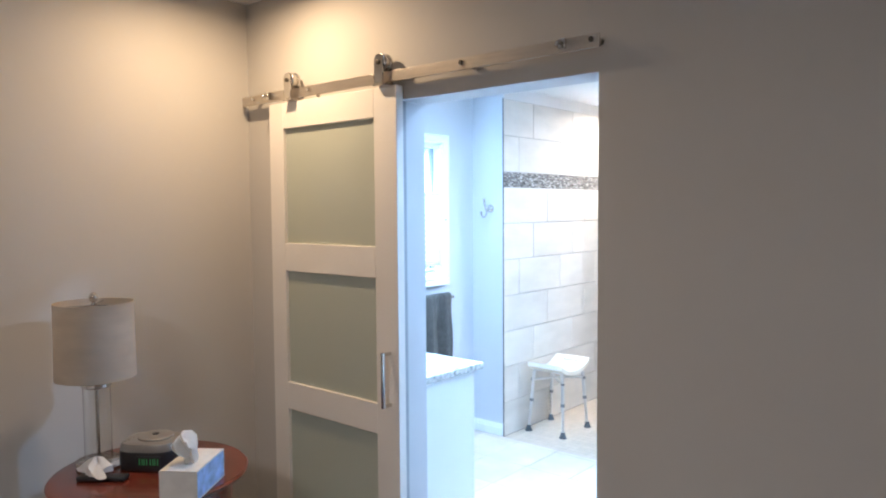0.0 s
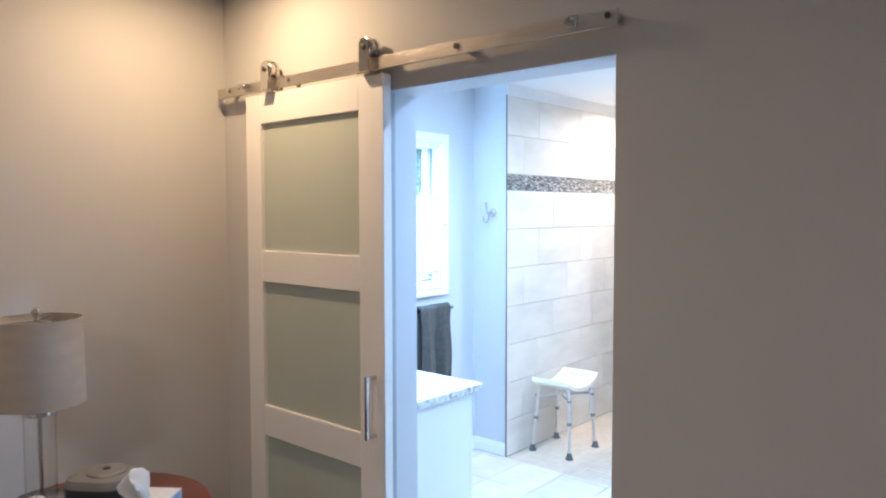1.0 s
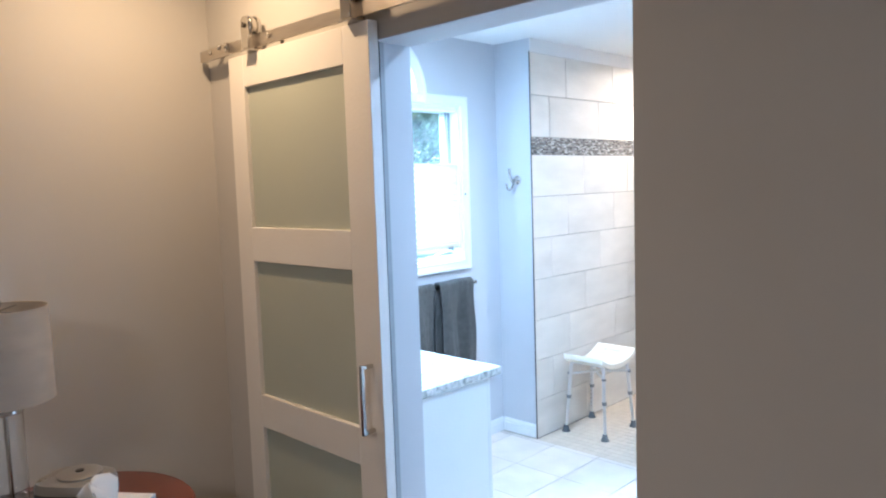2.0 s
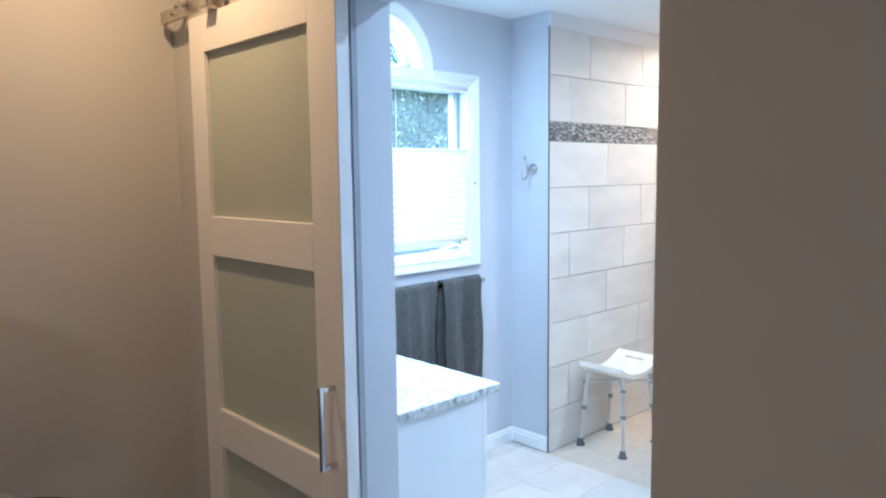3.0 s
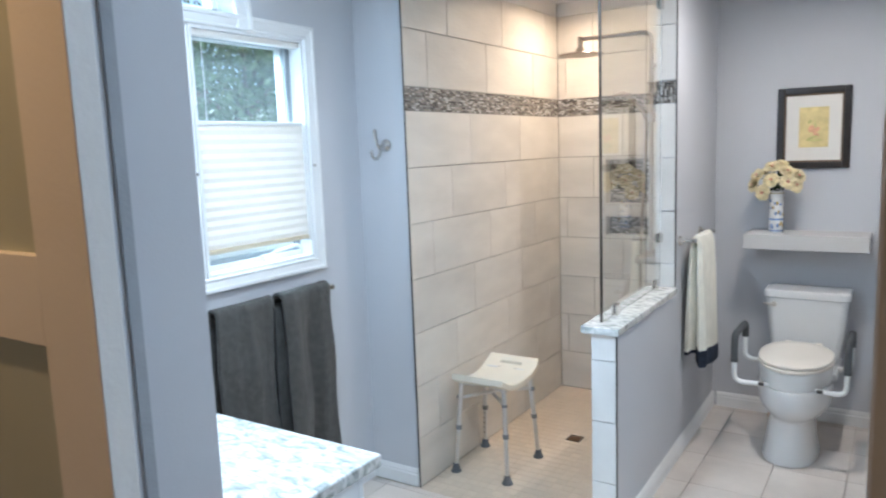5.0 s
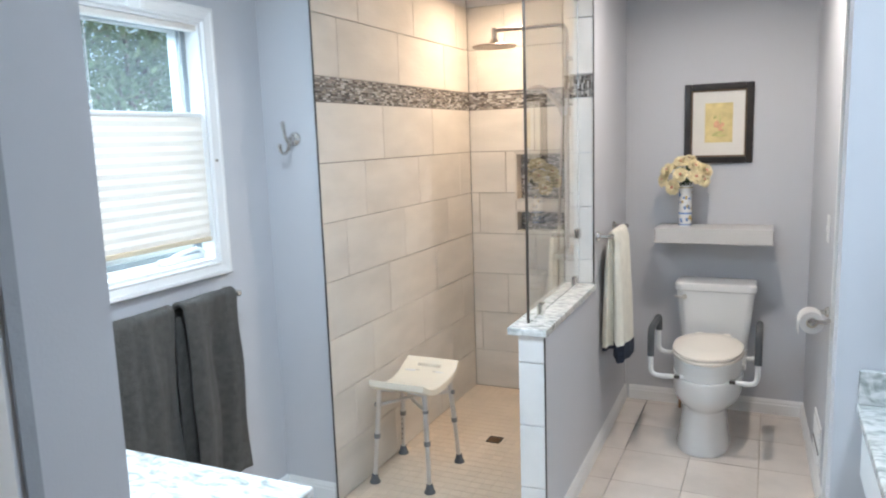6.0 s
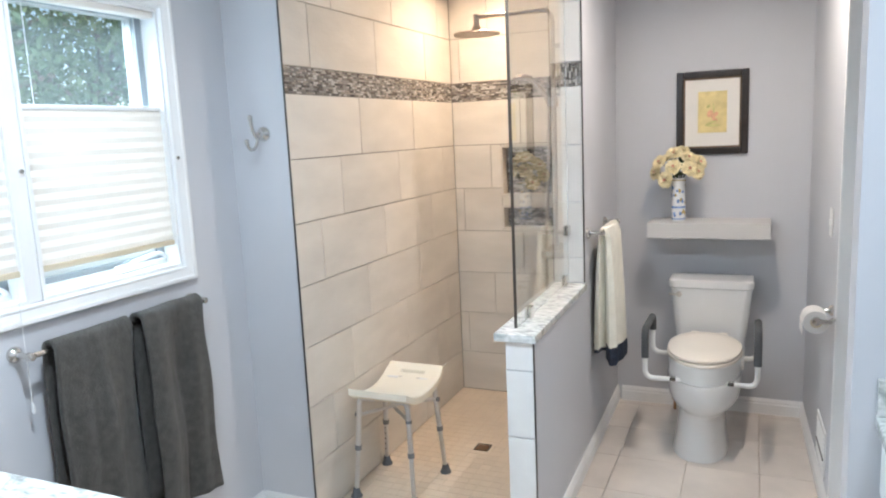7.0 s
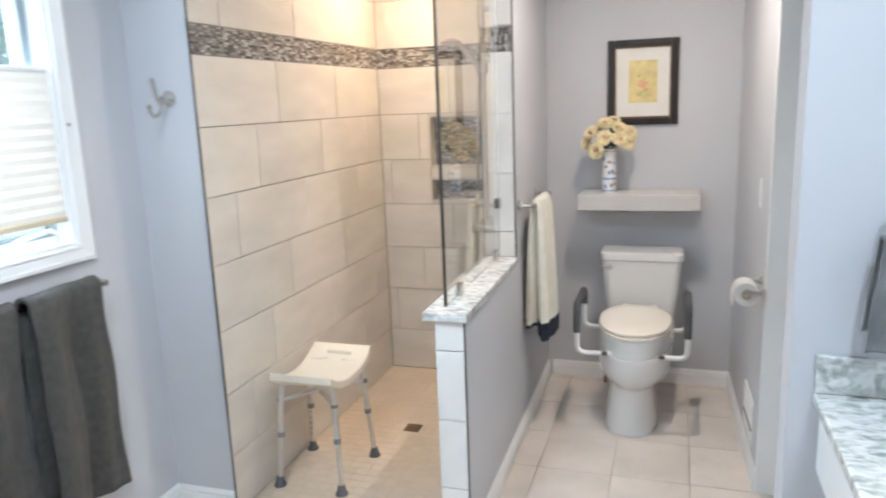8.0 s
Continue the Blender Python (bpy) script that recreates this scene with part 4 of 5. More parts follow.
def seat_xy(u, v):
    w = 0.148 * (1 - 0.05 * (1 - abs(v)))
    return SCX + u * w, SCY + v * 0.205


grid_t, grid_b = {}, {}
for i in range(NU + 1):
    for j in range(NV + 1):
        u, v = -1 + 2 * i / NU, -1 + 2 * j / NV
        cu, cv = u, v
        if abs(u) > 0.86 and abs(v) > 0.9:
            cu, cv = u * 0.965, v * 0.975
        x, y = seat_xy(cu, cv)
        z = seat_z(v)
        grid_t[i, j] = bm.verts.new((x, y, z))
        grid_b[i, j] = bm.verts.new((x, y, z - 0.034))
holes = {(i, j) for i in range(4, 10) for j in (19,)}
for i in range(NU):
    for j in range(NV):
        if (i, j) in holes:
            continue
        bm.faces.new((grid_t[i, j], grid_t[i + 1, j], grid_t[i + 1, j + 1], grid_t[i, j + 1]))
        bm.faces.new((grid_b[i, j], grid_b[i, j + 1], grid_b[i + 1, j + 1], grid_b[i + 1, j]))
for ed in [e for e in bm.edges if len(e.link_faces) == 1 and e.verts[0] in set(grid_t.values()) and e.verts[1] in set(grid_t.values())]:
    key = {v: k for k, v in grid_t.items() if v in ed.verts}
    a, b = ed.verts
    bm.faces.new((a, b, grid_b[key[b]], grid_b[key[a]]))
seat = part("seat", bm, STOOL_PLASTIC, stool, "curved cream white plastic seat with a hand slot")
bev = seat.modifiers.new("edge", "BEVEL")
bev.width, bev.segments, bev.limit_method, bev.angle_limit = 0.004, 2, "ANGLE", radians(50)
for sx in (-0.046, 0.046):  # two moulded dimples below the slot, their shade painted as darker discs
    hy = SCY + 0.118
    part("dimple", lathe(bmesh.new(), [(0.0005, 0), (0.011, 0), (0.010, 0.0012), (0.0005, 0.0012)], (SCX + sx, hy, seat_z((hy - SCY) / 0.205) + 0.0006), 18), DIMPLE_SHADOW, seat)
tops = {}
for k, (fx, fy) in STOOL_F.items():
    tx, ty = SCX + (fx - SCX) * 0.82, SCY + (fy - SCY) * 0.80
    zt = 0.444
    tops[k] = Vector((tx, ty, zt))
    f = Vector((fx, fy, 0.012))
    mid = f.lerp(tops[k], 0.50)
    leg = part("leg", tube(bmesh.new(), bend([mid - (mid - f) * 0.02, tops[k] + Vector((0, 0, 0.014)), tops[k] + Vector((0.075 if fx < SCX else -0.075, 0, 0.016))], 0.030, 7), 0.0125, 14), ALUMINIUM, stool)
    part("inner_tube", tube(bmesh.new(), [f, mid], 0.0105, 14), ALUMINIUM, leg)
    part("collar", tube(bmesh.new(), [mid - (tops[k] - f).normalized() * 0.011, mid + (tops[k] - f).normalized() * 0.011], 0.0152, 14), COLLAR, leg, "grey plastic collar")
    if k == "b":
        hi = f.lerp(tops[k], 0.84)
        part("collar", tube(bmesh.new(), [hi - (tops[k] - f).normalized() * 0.007, hi + (tops[k] - f).normalized() * 0.007], 0.0140, 14), COLLAR, leg, "grey plastic collar")
    part("rubber_foot", lathe(bmesh.new(), [(0.001, 0), (0.026, 0), (0.026, 0.006), (0.021, 0.012), (0.016, 0.032), (0.014, 0.042), (0.001, 0.042)], (fx, fy, 0.0), 24), RUBBER, leg, "dark grey rubber foot")
    d = (tops[k] - f).normalized()
    for h in range(5 if k == "d" else 0):
        p = f.lerp(tops[k], 0.17 + 0.065 * h) + Vector((0.0, -0.0108, 0.0))
        part("pin_hole", lathe(bmesh.new(), [(0.0005, 0), (0.0032, 0), (0.0032, 0.001), (0.0005, 0.001)], p, 10, "y"), STEEL_DARK, leg)
for p, q in (("a", "c"), ("b", "d")):
    dz = Vector((0, 0, -0.068))
    part("cross_brace", tube(bmesh.new(), [tops[p] + dz, (tops[p] + tops[q]) / 2 + dz + Vector((0, 0, 0.012 if p == "a" else -0.012)), tops[q] + dz], 0.009, 12), ALUMINIUM, stool)
for e in ("a", "c"):
    part("knob", lathe(bmesh.new(), [(0.001, -0.008), (0.011, -0.007), (0.011, 0.006), (0.001, 0.008)], tops[e] + Vector((-0.018 if e == "a" else 0.018, 0, -0.068)), 16, "x"), COLLAR, stool)

# ---- floor drain ----
DX, DY = -1.463, 2.994
drain = thing("floor_drain", (DX, DY, 0.0), "small square dark bronze shower floor drain", "drain")


def square_ring(bm, a, b, z0, z1):
    for x0, x1, y0, y1 in ((-b, b, -b, -a), (-b, b, a, b), (-b, -a, -a, a), (a, b, -a, a)):
        box(bm, DX + x0, DX + x1, DY + y0, DY + y1, z0, z1)
    return bm


part("surround", square_ring(bmesh.new(), 0.0385, 0.0505, -0.004, -0.0015), SHOWER_TILE, drain, "beige tile surround", smooth=False)
part("rim", square_ring(bmesh.new(), 0.034, 0.038, -0.004, 0.003), STEEL_DARK, drain, smooth=False)
part("grate", B(DX - 0.0335, DX + 0.0335, DY - 0.0335, DY + 0.0335, -0.006, -0.002), BLACK_PLASTIC, drain, smooth=False)
for k in range(4):
    part("bar", B(DX - 0.033, DX + 0.033, DY - 0.025 + k * 0.0155, DY - 0.021 + k * 0.0155, -0.0018, 0.001), BRASS, drain, smooth=False)

# ---- toilet ----
KX = -0.411
toilet = thing("toilet", (KX, 3.4, 0), "white two-piece toilet with a raised seat and side arms", "toilet")


def oval(cx, cy, rx, ry_front, ry_back, z, n=40, pw=1.0):
    out = []
    for i in range(n):
        a = 2 * math.pi * i / n
        c, s = math.cos(a), math.sin(a)
        rx_, ry_front_ = rx * 0.92, ry_front * 0.92
        out.append((cx - 0.009 + rx_ * math.copysign(abs(c) ** pw, c), cy + 0.03 + ((ry_back - 0.03) if s > 0 else ry_front_) * math.copysign(abs(s) ** pw, s), z))
    return out


bm = bmesh.new()
rings(bm, [oval(KX - 0.013, 3.36, 0.140, 0.268, 0.20, 0.0, pw=0.80), oval(KX - 0.013, 3.36, 0.142, 0.270, 0.20, 0.010, pw=0.80), oval(KX - 0.013, 3.36, 0.137, 0.262, 0.20, 0.030, pw=0.80), oval(KX - 0.013, 3.36, 0.127, 0.248, 0.2, 0.09, pw=0.80),
           oval(KX - 0.011, 3.355, 0.120, 0.238, 0.2, 0.160, pw=0.80), oval(KX - 0.008, 3.35, 0.113, 0.234, 0.2, 0.212, pw=0.82), oval(KX, 3.34, 0.122, 0.240, 0.205, 0.229, pw=0.95), oval(KX, 3.335, 0.147, 0.262, 0.21, 0.247), oval(KX, 3.33, 0.168, 0.281, 0.21, 0.273),
           oval(KX, 3.325, 0.180, 0.291, 0.21, 0.302), oval(KX, 3.325, 0.186, 0.297, 0.21, 0.350), oval(KX, 3.325, 0.186, 0.298, 0.21, 0.385), oval(KX, 3.325, 0.181, 0.293, 0.21, 0.396)])
box(bm, KX - 0.17, KX + 0.17, 3.48, 3.815, 0.36, 0.396, bev=0.012, seg=3)
part("bowl", bm, PORCELAIN, toilet)
part("seat_riser", rings(bmesh.new(), [oval(KX, 3.325, 0.170, 0.282, 0.205, 0.3965), oval(KX, 3.325, 0.175, 0.287, 0.21, 0.402), oval(KX, 3.325, 0.181, 0.293, 0.21, 0.474), oval(KX, 3.325, 0.178, 0.290, 0.205, 0.484)]), RISER_PLASTIC, toilet, "white plastic raised seat block")
part("seat_ring", rings(bmesh.new(), [oval(KX, 3.325, 0.178, 0.290, 0.2, 0.486), oval(KX, 3.325, 0.188, 0.300, 0.205, 0.490), oval(KX, 3.325, 0.188, 0.300, 0.205, 0.500), oval(KX, 3.325, 0.184, 0.296, 0.2, 0.504)]), SEAT_PLASTIC, toilet)
part("lid", rings(bmesh.new(), [oval(KX, 3.335, 0.178, 0.292, 0.238, 0.507, pw=0.90), oval(KX, 3.335, 0.185, 0.299, 0.244, 0.511, pw=0.90), oval(KX, 3.335, 0.184, 0.298, 0.244, 0.520, pw=0.90), oval(KX, 3.34, 0.166, 0.275, 0.226, 0.528, pw=0.90), oval(KX, 3.35, 0.10, 0.19, 0.15, 0.532, pw=0.90)]), SEAT_PLASTIC, toilet, "closed glossy ivory lid")
for sx in (-0.07, 0.07):
    part("hinge", lathe(bmesh.new(), [(0.001, -0.02), (0.012, -0.018), (0.012, 0.018), (0.001, 0.02)], (KX + sx, 3.585, 0.512), 16, "x"), SEAT_PLASTIC, toilet)


def rrect(x0, x1, y0, y1, z, r=0.04, n=6):
    out = []
    for cx, cy, a0 in ((x1 - r, y1 - r, 0), (x0 + r, y1 - r, 90), (x0 + r, y0 + r, 180), (x1 - r, y0 + r, 270)):
        for i in range(n + 1):
            a = radians(a0 + 90 * i / n)
            out.append((cx + r * math.cos(a), cy + r * math.sin(a), z))
    return out


tank = part("tank", rings(bmesh.new(), [rrect(KX - 0.150, KX + 0.150, 3.647, 3.820, 0.397), rrect(KX - 0.165, KX + 0.165, 3.640, 3.823, 0.42), rrect(KX - 0.188, KX + 0.188, 3.630, 3.825, 0.60), rrect(KX - 0.200, KX + 0.200, 3.627, 3.825, 0.740)]), PORCELAIN, toilet)
part("tank_lid", rings(bmesh.new(), [rrect(KX - 0.200, KX + 0.200, 3.625, 3.826, 0.7405), rrect(KX - 0.209, KX + 0.209, 3.617, 3.828, 0.746), rrect(KX - 0.210, KX + 0.210, 3.616, 3.828, 0.775), rrect(KX - 0.204, KX + 0.204, 3.622, 3.825, 0.785), rrect(KX - 0.17, KX + 0.17, 3.655, 3.805, 0.788)]), PORCELAIN, toilet)
bm = lathe(bmesh.new(), [(0.001, -0.012), (0.013, -0.010), (0.015, 0.0), (0.010, 0.006)], (KX - 0.155, 3.623, 0.708), 18, "y")
tube(bm, [(KX - 0.155, 3.609, 0.708), (KX - 0.19, 3.604, 0.711), (KX - 0.205, 3.603, 0.712)], 0.0055, 10)
part("flush_lever", bm, NICKEL, toilet, "nickel flush lever")
for s in (-1, 1):
    x1 = KX + (0.230 if s > 0 else -0.264)
    y0, y1 = 3.15, 3.44
    pts = [(KX + s * 0.10, y0 + 0.0, 0.404), (x1, y0, 0.400), (x1, y0, 0.635), (x1, y1, 0.635), (x1, y1, 0.44), (KX + s * 0.17, y1, 0.44)]
    part("arm", tube(bmesh.new(), bend(pts, 0.045, 7), 0.0115, 14), TUBE_WHITE, toilet, "white bent tube arm")
    part("socket", B(KX - 0.009 + s * 0.128 - 0.014, KX - 0.009 + s * 0.128 + 0.014, y0 - 0.016, y0 + 0.016, 0.397, 0.414, bev=0.004), STEEL_DARK, toilet)
    grip = bend([(x1, y0, 0.50), (x1, y0, 0.637), (x1, y1, 0.637), (x1, y1, 0.56)], 0.046, 7)
    part("grip", tube(bmesh.new(), grip, 0.0175, 14), FOAM, toilet, "dark grey foam grip")
valve = thing("supply_valve", (-0.60, 3.80, 0.0), "copper and brass water supply valve behind the toilet", "valve")
part("pipe", tube(bmesh.new(), [(-0.60, 3.80, 0.0), (-0.60, 3.80, 0.09)], 0.008, 10), BRASS, valve)
part("valve_knob", lathe(bmesh.new(), [(0.001, -0.02), (0.014, -0.018), (0.014, -0.002), (0.008, 0.0), (0.008, 0.02)], (-0.60, 3.79, 0.075), 14, "y"), BRASS, valve)
part("flex_hose", tube(bmesh.new(), [(-0.60, 3.80, 0.09), (-0.605, 3.80, 0.2), (-0.585, 3.80, 0.33), (-0.55, 3.76, 0.42)], 0.006, 8), CHROME, valve)

# ---- shelf, vase, picture ----
solid("wall_shelf", B(-0.732, -0.132, 3.625, YT - 0.002, 1.003, 1.084, bev=0.004), SHELF_PAINT, "thick white floating shelf above the toilet", "shelf")
VX, VY, VZ = -0.582, 3.73, 1.0845
vase = thing("vase", (VX, VY, VZ), "tall slim white china vase with blue and gold painted bands", "vase")
prof = [(0.001, 0), (0.030, 0), (0.033, 0.004), (0.032, 0.012), (0.034, 0.02), (0.036, 0.05), (0.034, 0.068), (0.031, 0.075), (0.036, 0.085), (0.034, 0.10), (0.033, 0.19), (0.034, 0.215), (0.037, 0.228), (0.034, 0.228), (0.030, 0.20), (0.001, 0.19)]
part("body", lathe(bmesh.new(), prof, (VX, VY, VZ), 40), VASE, vase)
for z0, z1, r, m in ((0.010, 0.016, 0.0335, VASE_BLUE), (0.070, 0.080, 0.0345, VASE_BLUE), (0.215, 0.219, 0.0358, VASE_GOLD)):
    part("band", lathe(bmesh.new(), [(r, z0), (r + 0.0012, z0), (r + 0.0012, z1), (r, z1), (r, z0)], (VX, VY, VZ), 40, caps=False), m, vase)
rnd = random.Random(12)
for k in range(30):  # painted motifs round the vase
    a, z = rnd.uniform(math.pi * 0.9, math.pi * 2.1), rnd.uniform(0.098, 0.195) if k < 21 else rnd.uniform(0.03, 0.055)
    c = Vector((VX + 0.0345 * math.cos(a), VY + 0.0345 * math.sin(a), VZ + z))
    if z < 0.06:
        c = Vector((VX + 0.0362 * math.cos(a), VY + 0.0362 * math.sin(a), VZ + z))
    bm = bmesh.new()
    bmesh.ops.create_icosphere(bm, subdivisions=1, radius=1, matrix=Matrix.Translation(c) @ Matrix.Rotation(a, 4, "Z") @ Matrix.Diagonal((0.0012, 0.008, 0.012 if k % 2 else 0.008, 1)))
    part("painted_motif", bm, (VASE_BLUE, VASE_BLUE, VASE_GOLD)[k % 3], vase)
flowers = thing("flower_bunch", (VX, VY, VZ + 0.2), "bunch of cream yellow artificial roses with orange hearts", "flowers")


def petal(bm, m, w, h, cup):
    vs = [[bm.verts.new(m @ Vector((w * u * math.sin(math.pi * (0.25 + 0.6 * t)), cup * (t ** 2) - cup * 0.8 * (1 - u * u) * t, h * t))) for u in (-1, -0.4, 0.4, 1)] for t in (0.0, 0.35, 0.7, 1.0)]
    for r0, r1 in zip(vs, vs[1:]):
        for i in range(3):
            bm.faces.new((r0[i], r0[i + 1], r1[i + 1], r1[i]))


heads = [(-0.095, -0.03, 0.315), (-0.115, -0.02, 0.262), (-0.02, -0.03, 0.362), (-0.022, -0.055, 0.290), (0.050, -0.02, 0.335), (0.058, -0.055, 0.280), (0.105, -0.02, 0.310), (-0.062, -0.06, 0.222), (0.012, 0.02, 0.372), (0.095, -0.035, 0.262), (-0.055, 0.03, 0.335)]
for k, (fx, fy, fz) in enumerate(heads):
    c = Vector((VX + fx * 0.95, VY + fy * 0.95, VZ + 0.215 + (fz - 0.215) * 0.95))
    out = Vector((fx, fy - 0.05, (fz - 0.22) * 0.9)).normalized()
    rot = out.to_track_quat("Z", "Y").to_matrix().to_4x4()
    bm = bmesh.new()
    for ring, (num, w, h, tilt) in enumerate(((5, 0.036, 0.042, 62), (5, 0.030, 0.038, 36), (4, 0.020, 0.030, 14))):
        for i in range(num):
            m = Matrix.Translation(c) @ rot @ Matrix.Rotation(2 * math.pi * i / num + ring * 0.5 + k, 4, "Z") @ Matrix.Rotation(radians(-tilt + rnd.uniform(-8, 8)), 4, "X") @ Matrix.Translation((0, 0.004, 0))
            petal(bm, m, w, h, 0.012)
    head = part("flower", bm, PETAL, flowers)
    bm = bmesh.new()
    bmesh.ops.create_icosphere(bm, subdivisions=2, radius=0.0085, matrix=Matrix.Translation(c + out * 0.014))
    part("flower_heart", bm, PETAL_HEART, head, "orange flower heart")
    part("stem", tube(bmesh.new(), [c - out * 0.002, c.lerp(Vector((VX, VY, VZ + 0.24)), 0.6), Vector((VX + fx * 0.1, VY + fy * 0.1, VZ + 0.20))], 0.0022, 6), LEAF, flowers)
for k in range(16):
    a, h = rnd.uniform(0, 6.28), rnd.uniform(0.215, 0.31)
    m = Matrix.Translation((VX + 0.02 * math.cos(a), VY + 0.02 * math.sin(a), VZ + h)) @ Matrix.Rotation(a, 4, "Z") @ Matrix.Rotation(radians(rnd.uniform(-80, -30)), 4, "X")
    bm = bmesh.new()
    petal(bm, m, 0.016, rnd.uniform(0.045, 0.075), 0.012)
    part("leaf", bm, LEAF, flowers)

PX0, PX1, PZ0, PZ1 = -0.608, -0.250, 1.426, 1.862
pic = thing("framed_picture", ((PX0 + PX1) / 2, YT, PZ0), "framed flower print with cream mat in a dark moulded frame", "picture")
FW = 0.036
for x0, x1, z0, z1 in ((PX0, PX0 + FW, PZ0, PZ1), (PX1 - FW, PX1, PZ0, PZ1), (PX0 + FW, PX1 - FW, PZ0, PZ0 + FW), (PX0 + FW, PX1 - FW, PZ1 - FW, PZ1)):
    part("moulding", B(x0, x1, YT - 0.024, YT - 0.001, z0, z1, bev=0.006, seg=3), FRAME_BLACK, pic)
bm = bmesh.new()
i0 = FW - 0.001
for x0, x1, z0, z1 in ((PX0 + i0, PX0 + i0 + 0.009, PZ0 + i0, PZ1 - i0), (PX1 - i0 - 0.009, PX1 - i0, PZ0 + i0, PZ1 - i0), (PX0 + i0, PX1 - i0, PZ0 + i0, PZ0 + i0 + 0.009), (PX0 + i0, PX1 - i0, PZ1 - i0 - 0.009, PZ1 - i0)):
    box(bm, x0, x1, YT - 0.016, YT - 0.004, z0, z1, bev=0.002)
part("slip", bm, FRAME_BRONZE, pic, "bronze inner slip")
part("mat_board", B(PX0 + FW, PX1 - FW, YT - 0.008, YT - 0.004, PZ0 + FW, PZ1 - FW), MAT_BOARD, pic, smooth=False)
pcx, pcz = (PX0 + PX1) / 2 + 0.002, (PZ0 + PZ1) / 2 + 0.004
print_ob = part("print", B(pcx - 0.072, pcx + 0.072, YT - 0.0095, YT - 0.008, pcz - 0.108, pcz + 0.108), PRINT_YELLOW, pic, "yellow watercolour print", smooth=False)
for k, (dx, dz, rx, rz, tilt, m) in enumerate(((0.01, -0.015, 0.022, 0.013, 30, PRINT_PINK), (-0.012, -0.008, 0.014, 0.02, -20, PRINT_PINK), (0.012, -0.04, 0.016, 0.01, -30, PRINT_PINK), (-0.005, -0.055, 0.03, 0.006, 20, PRINT_GREEN), (0.002, -0.07, 0.04, 0.005, 0, PRINT_GREEN), (0.006, 0.02, 0.003, 0.03, 5, PRINT_GREEN), (-0.02, 0.03, 0.012, 0.007, 40, PRINT_GREEN))):
    bm = bmesh.new()
    bmesh.ops.create_circle(bm, cap_ends=True, segments=14, radius=1, matrix=Matrix.Translation((pcx + dx, YT - 0.0098 - 0.0002 * k, pcz + dz)) @ Matrix.Rotation(radians(90), 4, "X") @ Matrix.Rotation(radians(tilt), 4, "Z") @ Matrix.Diagonal((rx, rz, 1, 1)))
    part("painted_shape", bm, m, print_ob)

# ---- towels, bars, hook, holder ----


def flange(bm, at, axis_out, r=0.024):
    at, d = Vector(at), Vector(axis_out)
    side = d.orthogonal().normalized()
    up = d.cross(side)
    loops = [[at + d * h + rr * (math.cos(2 * math.pi * k / 24) * side + math.sin(2 * math.pi * k / 24) * up) for k in range(24)] for rr, h in ((r, 0.001), (r, 0.007), (r * 0.8, 0.013), (r * 0.42, 0.02), (r * 0.36, 0.058), (r * 0.5, 0.062), (r * 0.5, 0.08), (r * 0.3, 0.084))]
    return rings(bm, loops)


def towel_bar(name, wall_x, out, y0, y1, z, label):
    ob = thing(name, (wall_x, (y0 + y1) / 2, z), label, "towel bar")
    for y in (y0, y1):
        part("post", flange(bmesh.new(), (wall_x, y, z), (out, 0, 0)), CHROME, ob)
    part("bar", tube(bmesh.new(), [(wall_x + out * 0.07, y0 - 0.012, z), (wall_x + out * 0.07, y1 + 0.012, z)], 0.0085, 14), CHROME, ob)
    return ob


